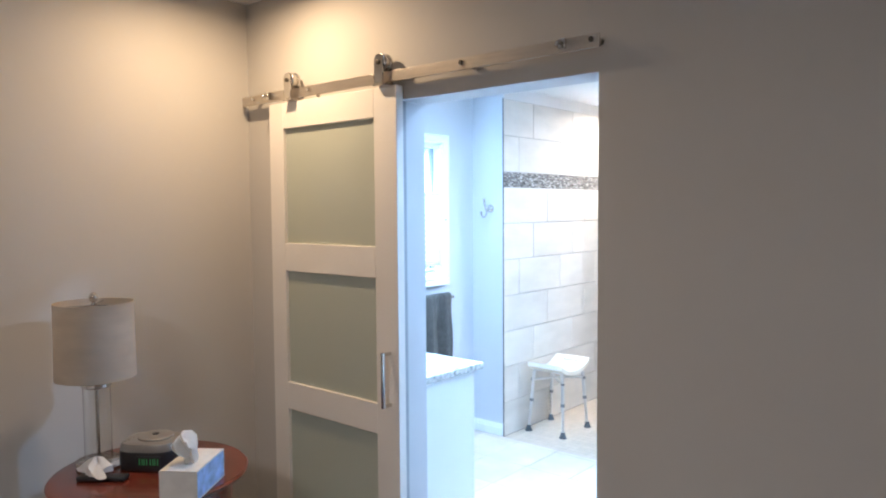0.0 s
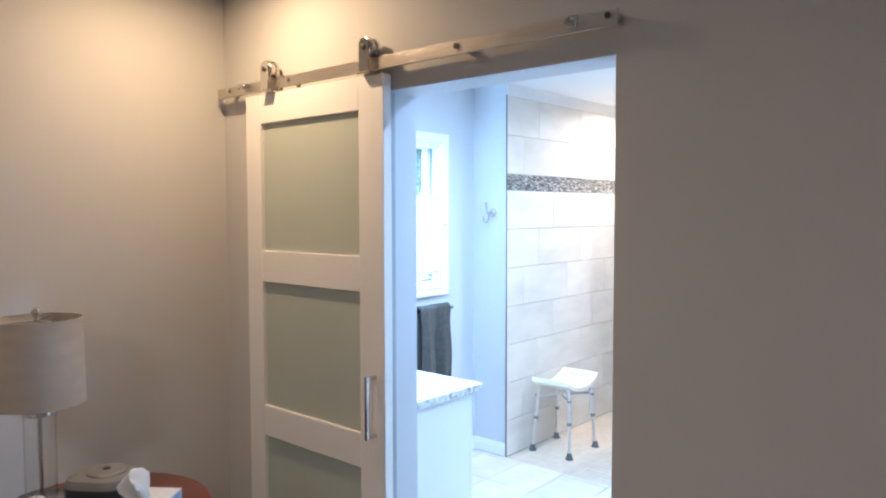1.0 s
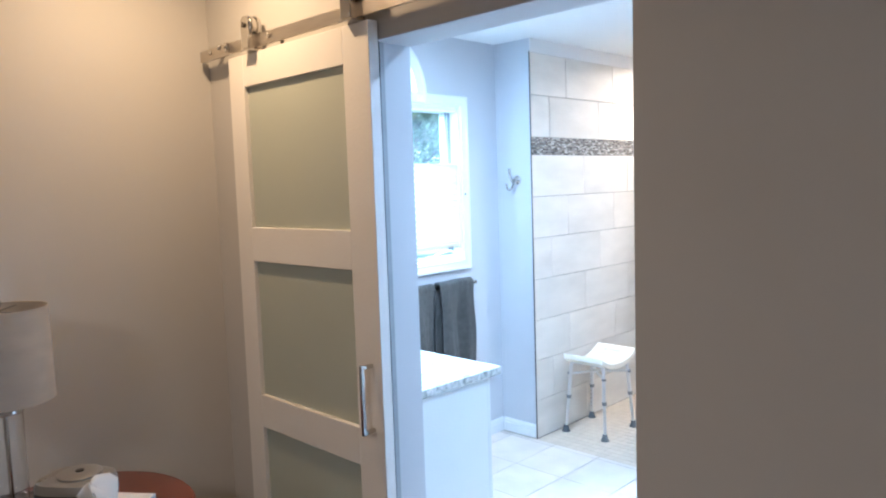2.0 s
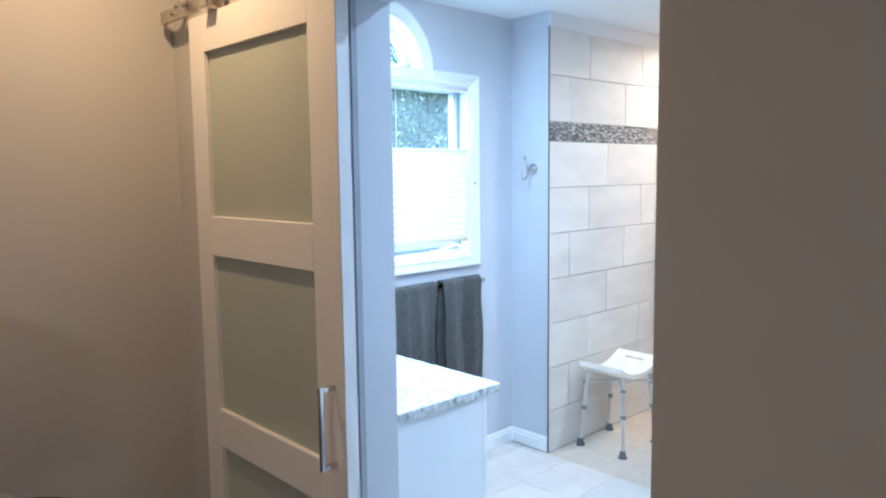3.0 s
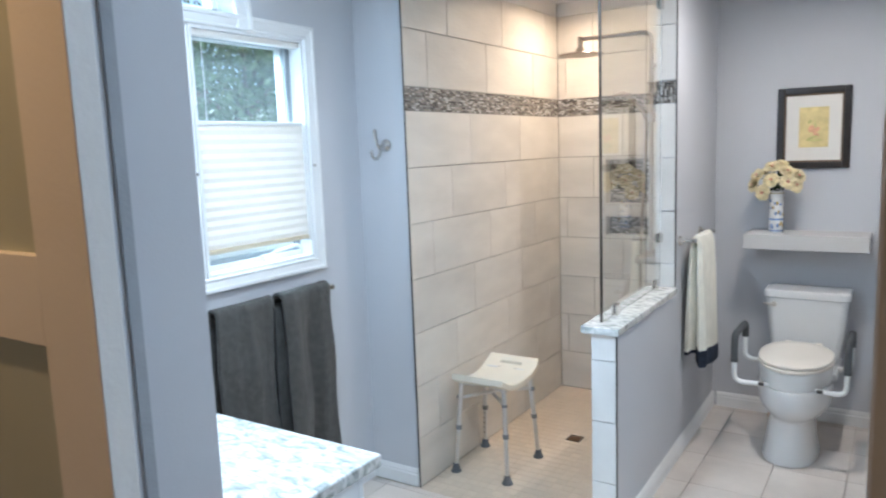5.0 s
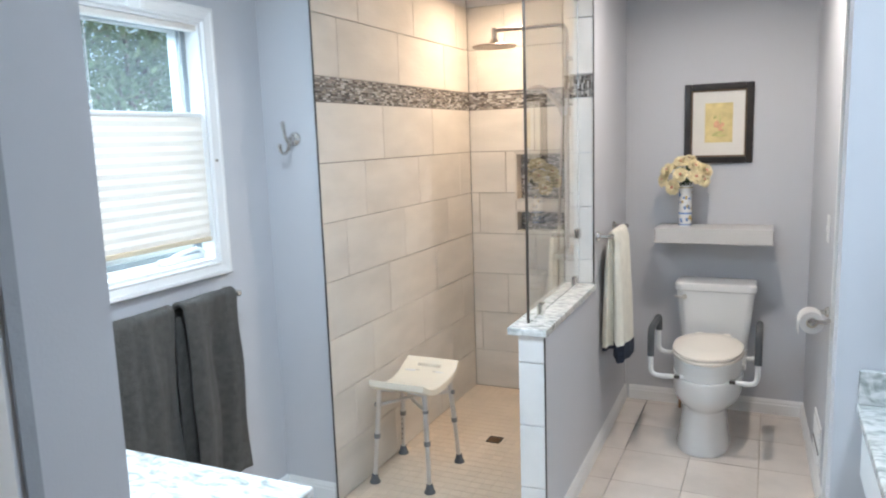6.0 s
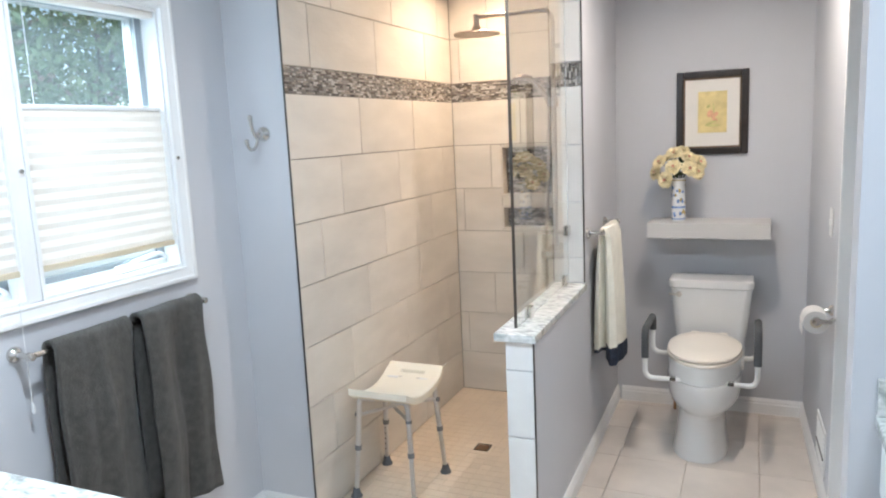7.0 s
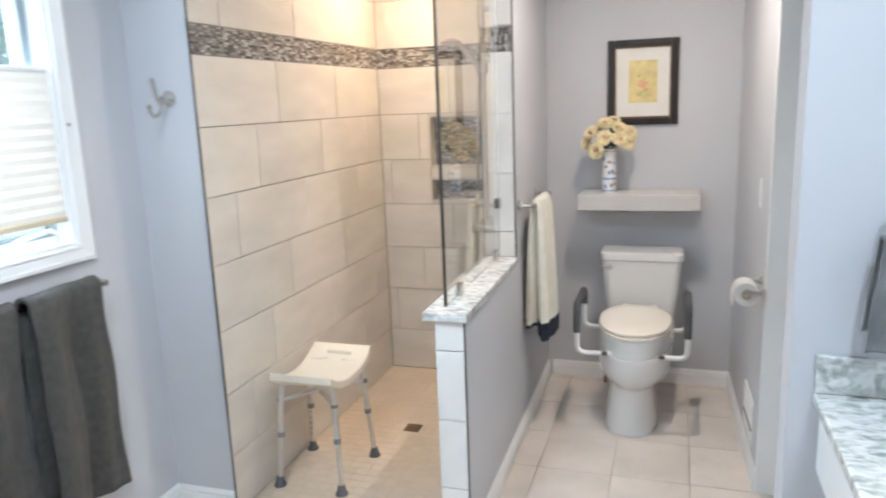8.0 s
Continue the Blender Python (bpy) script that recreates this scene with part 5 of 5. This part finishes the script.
def towel(name, label, material, bar_x, out, z, y0, y1, front, back, seed, folds=3.0, amp=0.010, thick=0.009, group="", flare=0.0, crease=0.5):
    """A towel laid over a bar: a front and a back drop with soft folds, and a hem."""
    rnd = random.Random(seed)
    ph = [rnd.uniform(0, 6.28) for _ in range(5)]
    path = []
    nb, nf, r = 12, 30, 0.025 if material is TOWEL else 0.020
    for i in range(nb):
        path.append((-r, z - back * (1 - i / nb), 1 - i / nb))
    for i in range(9):
        a = math.pi * i / 8
        path.append((-r * math.cos(a), z + r * math.sin(a), 0))
    for i in range(1, nf + 1):
        path.append((r, z - front * i / nf, i / nf))
    nu = 56
    bm = bmesh.new()
    loops = []
    for k, (d, zz, t) in enumerate(path):
        loop = []
        sg = 1 if k > nb + 4 else 0.5
        for i in range(nu + 1):
            u = i / nu
            w = min(1.0, 0.30 + t * 2.2) * amp
            k1 = 1 / (1 + math.exp(-(u - crease - 0.05 * t) * 46))
            ridge = math.sin(2 * math.pi * folds * (u + 0.04 * math.sin(5 * u + ph[0])) + ph[1] + 0.5 * t)
            fold = 1.3 * (0.5 - k1) + 0.62 * math.copysign(abs(ridge) ** 0.7, ridge) + 0.25 * math.sin(4.6 * math.pi * folds * u + ph[3] + t) + 0.22 * math.sin(9 * t + ph[2] + 4 * u) - 0.9 * max(0, 2 * u - 1 - 0.88) / 0.12
            dd = d + sg * w * fold + (0.15 * w + 0.006 * t if d > 0 else 0)
            yy = y0 + (y1 - y0) * (u + flare * t * (u - 0.5)) + 0.004 * math.sin(7 * t + ph[3]) * t
            zo = zz + 0.005 * math.sin(2 * math.pi * folds * u + ph[4]) * t
            if material is TOWEL and d > 0 and 0.80 < t < 0.90:
                dd -= 0.003 * math.sin((t - 0.80) / 0.10 * 3 * math.pi) ** 2
            loop.append((bar_x + out * dd, yy, zo))
        loops.append(loop)
    rings(bm, loops, caps=False, closed=False)
    ob = thing(name, (bar_x, (y0 + y1) / 2, z), label, "towel", group)
    cloth = part("cloth", bm, material, ob)
    cloth.modifiers.clear()
    s = cloth.modifiers.new("thickness", "SOLIDIFY")
    s.thickness, s.offset = thick, 0.0
    return ob


GZ = 1.022
towel_bar("towel_bar", XW, 1, 1.085, 1.795, GZ, "satin nickel towel bar below the window")
towel("bath_towel", "charcoal grey terry bath towel folded over the bar", TOWEL, XW + 0.07, 1, GZ, 1.145, 1.438, 0.67, 0.60, 3, 1.3, 0.024, 0.014, "grey bath towels", flare=0.10, crease=0.52)
towel("bath_towel", "charcoal grey terry bath towel with a woven border, over the bar", TOWEL, XW + 0.076, 1, GZ + 0.004, 1.462, 1.756, 0.715, 0.66, 8, 1.5, 0.030, 0.016, "grey bath towels", flare=0.13, crease=0.40)

WB = 1.115
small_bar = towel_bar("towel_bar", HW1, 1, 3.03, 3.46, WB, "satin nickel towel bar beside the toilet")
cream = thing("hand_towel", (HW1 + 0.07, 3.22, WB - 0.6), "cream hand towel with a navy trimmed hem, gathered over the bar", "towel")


def drop(bm, rows, seed, y0=3.07, y1=3.36):
    """A gathered hanging length: rounded sections of given middle, width and height."""
    rnd2 = random.Random(seed)
    ph = [rnd2.uniform(0, 6.28) for _ in range(3)]
    loops = []
    for xm, w, z in rows:
        loop = []
        for i in range(48):
            a = 2 * math.pi * i / 48
            c, s2 = math.cos(a), math.sin(a)
            fold = 1 + 0.16 * math.sin(5 * a + ph[0]) + 0.10 * math.sin(8 * a + ph[1] + z * 3)
            loop.append((xm + w / 2 * fold * math.copysign(abs(c) ** 0.8, c), (y0 + y1) / 2 + (y1 - y0) / 2 * (1 + 0.03 * math.sin(7 * a + ph[2])) * math.copysign(abs(s2) ** 0.7, s2), z + 0.006 * math.sin(3 * a + ph[1]) * (z < 0.7)))
        loops.append(loop)
    return rings(bm, loops)


XB = HW1 + 0.07
front = part("front_drop", drop(bmesh.new(), [(XB + 0.004, 0.028, WB + 0.022), (XB + 0.006, 0.046, WB + 0.012), (XB + 0.018, 0.052, WB - 0.03), (XB + 0.024, 0.060, WB - 0.18), (XB + 0.030, 0.066, WB - 0.36), (XB + 0.033, 0.072, WB - 0.50), (XB + 0.034, 0.074, WB - 0.556)], 3), TOWEL_CREAM, cream)
part("navy_hem", drop(bmesh.new(), [(XB + 0.034, 0.076, WB - 0.553), (XB + 0.035, 0.078, WB - 0.60), (XB + 0.035, 0.076, WB - 0.634), (XB + 0.035, 0.066, WB - 0.642)], 3), NAVY, front, "navy patterned hem")
rear = part("back_drop", drop(bmesh.new(), [(XB - 0.014, 0.03, WB + 0.004), (XB - 0.019, 0.034, WB - 0.04), (XB - 0.026, 0.044, WB - 0.18), (XB - 0.031, 0.056, WB - 0.38), (XB - 0.034, 0.060, WB - 0.575)], 5), TOWEL_CREAM, cream)
part("navy_edge", drop(bmesh.new(), [(XB - 0.034, 0.0625, WB - 0.570), (XB - 0.034, 0.0625, WB - 0.584), (XB - 0.034, 0.058, WB - 0.588)], 5), NAVY, rear, "thin navy edge")

ring_ob = thing("towel_ring", (0.275, 1.70, 1.40), "satin nickel towel ring above the second vanity", "towel ring")
part("post", flange(bmesh.new(), (0.275, 1.70, 1.40), (0, -1, 0)), CHROME, ring_ob)
part("ring", tube(bmesh.new(), [(0.275 + 0.085 * math.sin(2 * math.pi * i / 32), 1.63, 1.315 + 0.085 * math.cos(2 * math.pi * i / 32)) for i in range(33)], 0.0045, 10), CHROME, ring_ob)
tw = towel("hand_towel", "mid-grey terry hand towel hung through a ring", TOWEL_B, 0, 1, 0, -0.10, 0.10, 0.235, 0.20, 6, 1.7, 0.010, 0.008, flare=0.25)
tw.matrix_basis = Matrix.Translation((0.275, 1.63, 1.24)) @ Matrix.Rotation(radians(-90), 4, "Z")

HX, HZ = -2.006, 1.629
hook = thing("robe_hook", (HX, YH, HZ - 0.08), "double satin nickel robe hook on the return wall", "hook")


def prong(pts, radii):
    """A round prong that swells towards its tip."""
    bm = bmesh.new()
    loops = []
    pts = [Vector(p) for p in pts]
    for i, (p, r) in enumerate(zip(pts, radii)):
        d = (pts[min(i + 1, len(pts) - 1)] - pts[max(i - 1, 0)]).normalized()
        side = Vector((1, 0, 0))
        up = d.cross(side)
        loops.append([p + r * (math.cos(2 * math.pi * k / 14) * side + math.sin(2 * math.pi * k / 14) * up) for k in range(14)])
    return rings(bm, loops)


def hook_pt(out, up):
    return (HX, YH - out, HZ + up)


part("rose", lathe(bmesh.new(), [(0.029, -0.001), (0.029, -0.006), (0.025, -0.012), (0.014, -0.018), (0.012, -0.026), (0.011, -0.040), (0.001, -0.042)], (HX, YH, HZ), 32, "y"), CHROME, hook)
part("lower_hook", prong([hook_pt(0.034, 0.0), hook_pt(0.044, -0.018), hook_pt(0.056, -0.044), hook_pt(0.072, -0.059), hook_pt(0.090, -0.060), hook_pt(0.104, -0.049), hook_pt(0.111, -0.030), hook_pt(0.112, -0.022), hook_pt(0.112, -0.018)], (0.0075, 0.0075, 0.007, 0.0068, 0.0068, 0.0072, 0.0085, 0.0085, 0.004)), CHROME, hook)
part("upper_hook", prong([hook_pt(0.034, -0.006), hook_pt(0.048, -0.012), hook_pt(0.060, -0.006), hook_pt(0.070, 0.014), hook_pt(0.076, 0.038), hook_pt(0.080, 0.062), hook_pt(0.081, 0.070), hook_pt(0.081, 0.074)], (0.0075, 0.0075, 0.007, 0.0068, 0.0075, 0.0092, 0.0090, 0.004)), CHROME, hook)

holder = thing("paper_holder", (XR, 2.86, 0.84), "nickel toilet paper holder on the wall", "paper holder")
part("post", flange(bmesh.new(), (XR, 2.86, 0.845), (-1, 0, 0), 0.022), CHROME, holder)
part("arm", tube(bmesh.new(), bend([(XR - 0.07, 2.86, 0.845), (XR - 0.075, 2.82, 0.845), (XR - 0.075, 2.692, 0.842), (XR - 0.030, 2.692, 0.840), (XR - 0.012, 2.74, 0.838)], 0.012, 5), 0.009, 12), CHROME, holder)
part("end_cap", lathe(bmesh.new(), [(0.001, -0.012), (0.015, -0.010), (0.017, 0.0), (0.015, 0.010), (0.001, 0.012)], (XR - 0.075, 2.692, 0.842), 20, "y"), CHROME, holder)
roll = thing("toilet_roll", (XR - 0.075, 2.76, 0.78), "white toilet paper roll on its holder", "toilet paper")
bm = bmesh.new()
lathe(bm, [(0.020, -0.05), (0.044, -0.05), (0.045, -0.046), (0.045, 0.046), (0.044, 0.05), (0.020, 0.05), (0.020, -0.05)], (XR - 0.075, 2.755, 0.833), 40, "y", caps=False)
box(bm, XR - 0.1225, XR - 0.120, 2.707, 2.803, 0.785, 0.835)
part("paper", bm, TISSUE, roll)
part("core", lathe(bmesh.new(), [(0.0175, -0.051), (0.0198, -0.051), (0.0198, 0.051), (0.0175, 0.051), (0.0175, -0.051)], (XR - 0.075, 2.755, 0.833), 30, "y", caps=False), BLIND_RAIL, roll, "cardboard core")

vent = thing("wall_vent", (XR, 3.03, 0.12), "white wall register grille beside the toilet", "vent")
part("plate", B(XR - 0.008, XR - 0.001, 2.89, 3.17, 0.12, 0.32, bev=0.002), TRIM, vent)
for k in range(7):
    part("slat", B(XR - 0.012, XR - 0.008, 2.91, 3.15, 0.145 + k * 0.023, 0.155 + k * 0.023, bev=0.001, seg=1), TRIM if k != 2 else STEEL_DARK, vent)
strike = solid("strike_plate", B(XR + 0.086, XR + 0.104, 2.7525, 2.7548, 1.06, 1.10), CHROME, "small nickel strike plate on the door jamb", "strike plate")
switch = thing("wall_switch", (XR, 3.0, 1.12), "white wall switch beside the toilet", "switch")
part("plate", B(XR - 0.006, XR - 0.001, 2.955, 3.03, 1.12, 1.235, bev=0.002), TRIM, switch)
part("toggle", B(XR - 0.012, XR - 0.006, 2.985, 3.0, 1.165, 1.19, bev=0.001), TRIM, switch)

# ---- tiles, last ----
PIECES = {}


def piece(name, parent, facing, at, w, h, d, material, chamfer=0.0012):
    """One tile; at: the middle of its back. facing: '+x', '-y' or '+z'."""
    key = (facing, round(w, 4), round(h, 4), material.name)
    if key not in PIECES:
        a, b, c = w / 2, h / 2, chamfer
        vs = [(s * a, t * b, 0) for s, t in ((-1, -1), (1, -1), (1, 1), (-1, 1))] + [(s * a, t * b, d - c) for s, t in ((-1, -1), (1, -1), (1, 1), (-1, 1))] + [(s * (a - c), t * (b - c), d) for s, t in ((-1, -1), (1, -1), (1, 1), (-1, 1))]
        turn = {"+x": lambda p: (p[2], p[0], p[1]), "-y": lambda p: (p[0], -p[2], p[1]), "+z": lambda p: p}[facing]
        fs = [(i, (i + 1) % 4, (i + 1) % 4 + 4, i + 4) for i in range(4)] + [(i + 4, (i + 1) % 4 + 4, (i + 1) % 4 + 8, i + 8) for i in range(4)] + [(8, 9, 10, 11)]
        me = bpy.data.meshes.new(name)
        me.from_pydata([turn(v) for v in vs], [], fs)
        me.materials.append(material)
        PIECES[key] = me
    ob = new(name, PIECES[key])
    ob.parent = parent
    ob.location = Vector(at) - parent.location
    return ob


ROWS_Z = (0.0, 0.242, 0.497, 0.752, 1.008, 1.266, 1.523, 1.780)
ROWS_Z2 = (1.887, 2.142, 2.396)
G, TW, TD = 0.0036, 0.563, 0.0085
rows = list(zip(ROWS_Z, ROWS_Z[1:])) + list(zip(ROWS_Z2, ROWS_Z2[1:]))
OFFS = ("C", "A", "B", "C", "A", "B", "C", "A", "B")
for (z0, z1), o in zip(rows, OFFS):
    first = {"A": 2.30, "B": 2.487, "C": 2.678}[o]
    cuts = [YH - 0.011] + [first + TW * k for k in range(-1, 4) if YH < first + TW * k < YB - 0.03] + [YB]
    for a, b in zip(cuts, cuts[1:]):
        piece("tile", wall_left, "+x", (XT - 0.0085, (a + b) / 2, (z0 + z1) / 2), b - a - G, z1 - z0 - G, TD, TILE)
    first = {"A": -1.83, "B": -1.650, "C": -1.47}[o]
    cuts = [XT] + [first + TW * k for k in range(-1, 3) if XT + 0.02 < first + TW * k < HW0 - 0.02] + [HW0]
    for a, b in zip(cuts, cuts[1:]):
        spans = [(a, b, z0, z1)]
        for n0, n1 in NICHES:  # cut round the niches
            cut_spans = []
            for p, q, s, t in spans:
                if q <= NX0 or p >= NX1 or t <= n0 or s >= n1:
                    cut_spans.append((p, q, s, t))
                    continue
                if p < NX0:
                    cut_spans.append((p, NX0, s, t))
                if q > NX1:
                    cut_spans.append((NX1, q, s, t))
                if s < n0:
                    cut_spans.append((max(p, NX0), min(q, NX1), s, n0))
                if t > n1:
                    cut_spans.append((max(p, NX0), min(q, NX1), n1, t))
            spans = cut_spans
        for p, q, s, t in spans:
            if q - p > 0.008 and t - s > 0.008:
                piece("tile", wall_back, "-y", ((p + q) / 2, YB + 0.0085, (s + t) / 2), q - p - G, t - s - G, TD, TILE_BACK)
# low wall's end and tall wall's end
for z0, z1 in ((0.0, 0.25), (0.25, 0.505), (0.505, 0.757), (0.757, 0.862)):
    piece("tile", low_wall, "-y", ((HW0 + HW1) / 2, END_N, (z0 + z1) / 2), HW1 - HW0 - 0.006, z1 - z0 - G * 1.3, TD, TILE_PALE)
for z0, z1 in ((0.893, 1.008), (1.008, 1.266), (1.266, 1.523), (1.523, 1.780), (1.887, 2.142), (2.142, 2.396)):
    for x0, x1 in ((HW0, HW1 - 0.003),):
        piece("tile", tall_wall, "-y", ((x0 + x1) / 2, END_F, (z0 + z1) / 2), x1 - x0 - G, z1 - z0 - G, TD, TILE_PALE)
# shower faces of the low and tall walls
for (z0, z1) in rows:
    for a, b in ((2.1, 2.66), (2.66, END_F), (END_F, 3.45), (3.45, YB)):
        if b <= END_F and z1 > 0.86:
            continue
        ob = piece("tile", tall_wall if a >= END_F else low_wall, "+x", (HW0 + 0.0085, (a + b) / 2, (z0 + z1) / 2), b - a - G, z1 - z0 - G, TD, TILE)
        ob.rotation_euler = (0, 0, math.pi)


def chips(parent, facing, u0, u1, z0, z1, plane, seed, chip_h=0.0088, name="mosaic_chips", upright=False):
    """Thin mosaic strips laid in courses."""
    rnd = random.Random(seed)
    verts, faces = [], []
    if upright:  # courses run up the wall
        u0, u1, z0, z1 = z0, z1, u0, u1
    n = max(1, round((z1 - z0) / chip_h))
    hh = (z1 - z0) / n
    for r in range(n):
        u = u0 - rnd.uniform(0, 0.03)
        while u < u1:
            w = rnd.choice((0.010, 0.014, 0.020, 0.028, 0.036))
            a, b = max(u, u0) + 0.0008, min(u + w, u1) - 0.0008
            u += w
            if b - a < 0.004:
                continue
            d = rnd.uniform(0.0055, 0.0085)
            c, k = 0.0009, len(verts)
            za, zb = z0 + r * hh + 0.0008, z0 + (r + 1) * hh - 0.0008
            for dd, i in ((0.0, 0.0), (d - c, 0.0), (d, c)):
                for uu, zz in ((a + i, za + i), (b - i, za + i), (b - i, zb - i), (a + i, zb - i)):
                    uu, zz = (zz, uu) if upright else (uu, zz)
                    p = (plane + dd, uu, zz) if facing == "+x" else (uu, plane - dd, zz)
                    verts.append(Vector(p) - parent.location)
            for j in (0, 4):
                faces += [(k + j + i, k + j + (i + 1) % 4, k + j + 4 + (i + 1) % 4, k + j + 4 + i) for i in range(4)]
            faces.append((k + 8, k + 9, k + 10, k + 11))
    me = bpy.data.meshes.new(name)
    me.from_pydata(verts, [], faces)
    me.materials.append(MOSAIC)
    ob = new(name, me)
    ob.parent = parent
    return tagged(ob, "band of small grey glass and stone mosaic strips", kind="stuff")


chips(wall_left, "+x", YH - 0.010, YB, 1.781, 1.886, XT - 0.008, 21)
chips(wall_back, "-y", XT, HW0, 1.781, 1.886, YB + 0.008, 22)
chips(tall_wall, "-y", HW0 + 0.002, HW1 - 0.004, 1.781, 1.886, END_F, 23, upright=True)
for k, (n0, n1) in enumerate(NICHES):
    chips(wall_back, "-y", NX0 + 0.004, NX1 - 0.004, n0 + 0.004, n1 - 0.004, YB + 0.092, 30 + k)
    bm = bmesh.new()
    box(bm, NX0, NX0 + 0.008, YB - 0.002, YB + 0.092, n0, n1)
    box(bm, NX1 - 0.008, NX1, YB - 0.002, YB + 0.092, n0, n1)
    box(bm, NX0 + 0.008, NX1 - 0.008, YB - 0.002, YB + 0.092, n0, n0 + 0.008)
    box(bm, NX0 + 0.008, NX1 - 0.008, YB - 0.002, YB + 0.092, n1 - 0.008, n1)
    part("niche_lining", bm, TILE_BACK, wall_back, smooth=False)

# bathroom floor
floor_bath = bpy.data.objects["floor_bath_base"]
FX, FY, TXW, TYW = -0.795, 2.762, 0.3155, 0.350
xs = [XW] + [FX + TXW * k for k in range(-4, 5) if XW + 0.03 < FX + TXW * k < 1.15] + [1.19]
ys = [0.022] + [FY + TYW * k for k in range(-8, 4) if 0.05 < FY + TYW * k < YT - 0.03] + [YT]
SHOWER_Y = 2.10
for a, b in zip(xs, xs[1:]):
    for c, d in zip(ys, ys[1:]):
        pieces = [(a, b, c, d)]
        if d > SHOWER_Y and a < HW0:
            pieces = []
            if c < SHOWER_Y - 0.01:
                pieces.append((a, b, c, SHOWER_Y))
            if b > HW1:
                pieces.append((max(a, HW1), b, max(c, SHOWER_Y), d))
        for p, q, s, t in pieces:
            if q - p > 0.02 and t - s > 0.02:
                piece("floor_tile", floor_bath, "+z", ((p + q) / 2, (s + t) / 2, -0.010), q - p - 0.003, t - s - 0.003, 0.010, FLOOR_TILE)

# shower floor of small square tiles in pale grout; the farther ones joined
part("grout_bed", B(XT, HW0, SHOWER_Y, YB, -0.0096, -0.0024), GROUT_PALE, floor_bath, "pale beige grout bed", smooth=False)
S = 0.0505
verts, faces, count = [], [], 0
ny, nx = int((YB - SHOWER_Y) / S), int((HW0 - XT) / S)
sx, sy = (HW0 - XT) / nx, (YB - SHOWER_Y) / ny
for j in range(ny):
    for i in range(nx):
        cx, cy = XT + (i + 0.5) * sx, SHOWER_Y + (j + 0.5) * sy
        if abs(cx - DX) < 0.04 and abs(cy - DY) < 0.04:
            continue
        if count < 290:
            piece("shower_tile", floor_bath, "+z", (cx, cy, -0.010), sx - 0.0024, sy - 0.0024, 0.009, SHOWER_TILE, 0.001)
            count += 1
        else:
            k, a, b = len(verts), sx / 2 - 0.0012, sy / 2 - 0.0012
            for zz, c in ((-0.010, 0), (-0.002, 0), (-0.001, 0.001)):
                verts += [Vector((cx + s * (a - c), cy + t * (b - c), zz)) - floor_bath.location for s, t in ((-1, -1), (1, -1), (1, 1), (-1, 1))]
            for m0 in (0, 4):
                faces += [(k + m0 + n, k + m0 + (n + 1) % 4, k + m0 + 4 + (n + 1) % 4, k + m0 + 4 + n) for n in range(4)]
            faces.append((k + 8, k + 9, k + 10, k + 11))
me = bpy.data.meshes.new("shower_tiles_far")
me.from_pydata(verts, [], faces)
me.materials.append(SHOWER_TILE)
far_tiles = new("shower_tiles_far", me)
far_tiles.parent = floor_bath
tagged(far_tiles, "small square beige shower floor tiles", kind="stuff")

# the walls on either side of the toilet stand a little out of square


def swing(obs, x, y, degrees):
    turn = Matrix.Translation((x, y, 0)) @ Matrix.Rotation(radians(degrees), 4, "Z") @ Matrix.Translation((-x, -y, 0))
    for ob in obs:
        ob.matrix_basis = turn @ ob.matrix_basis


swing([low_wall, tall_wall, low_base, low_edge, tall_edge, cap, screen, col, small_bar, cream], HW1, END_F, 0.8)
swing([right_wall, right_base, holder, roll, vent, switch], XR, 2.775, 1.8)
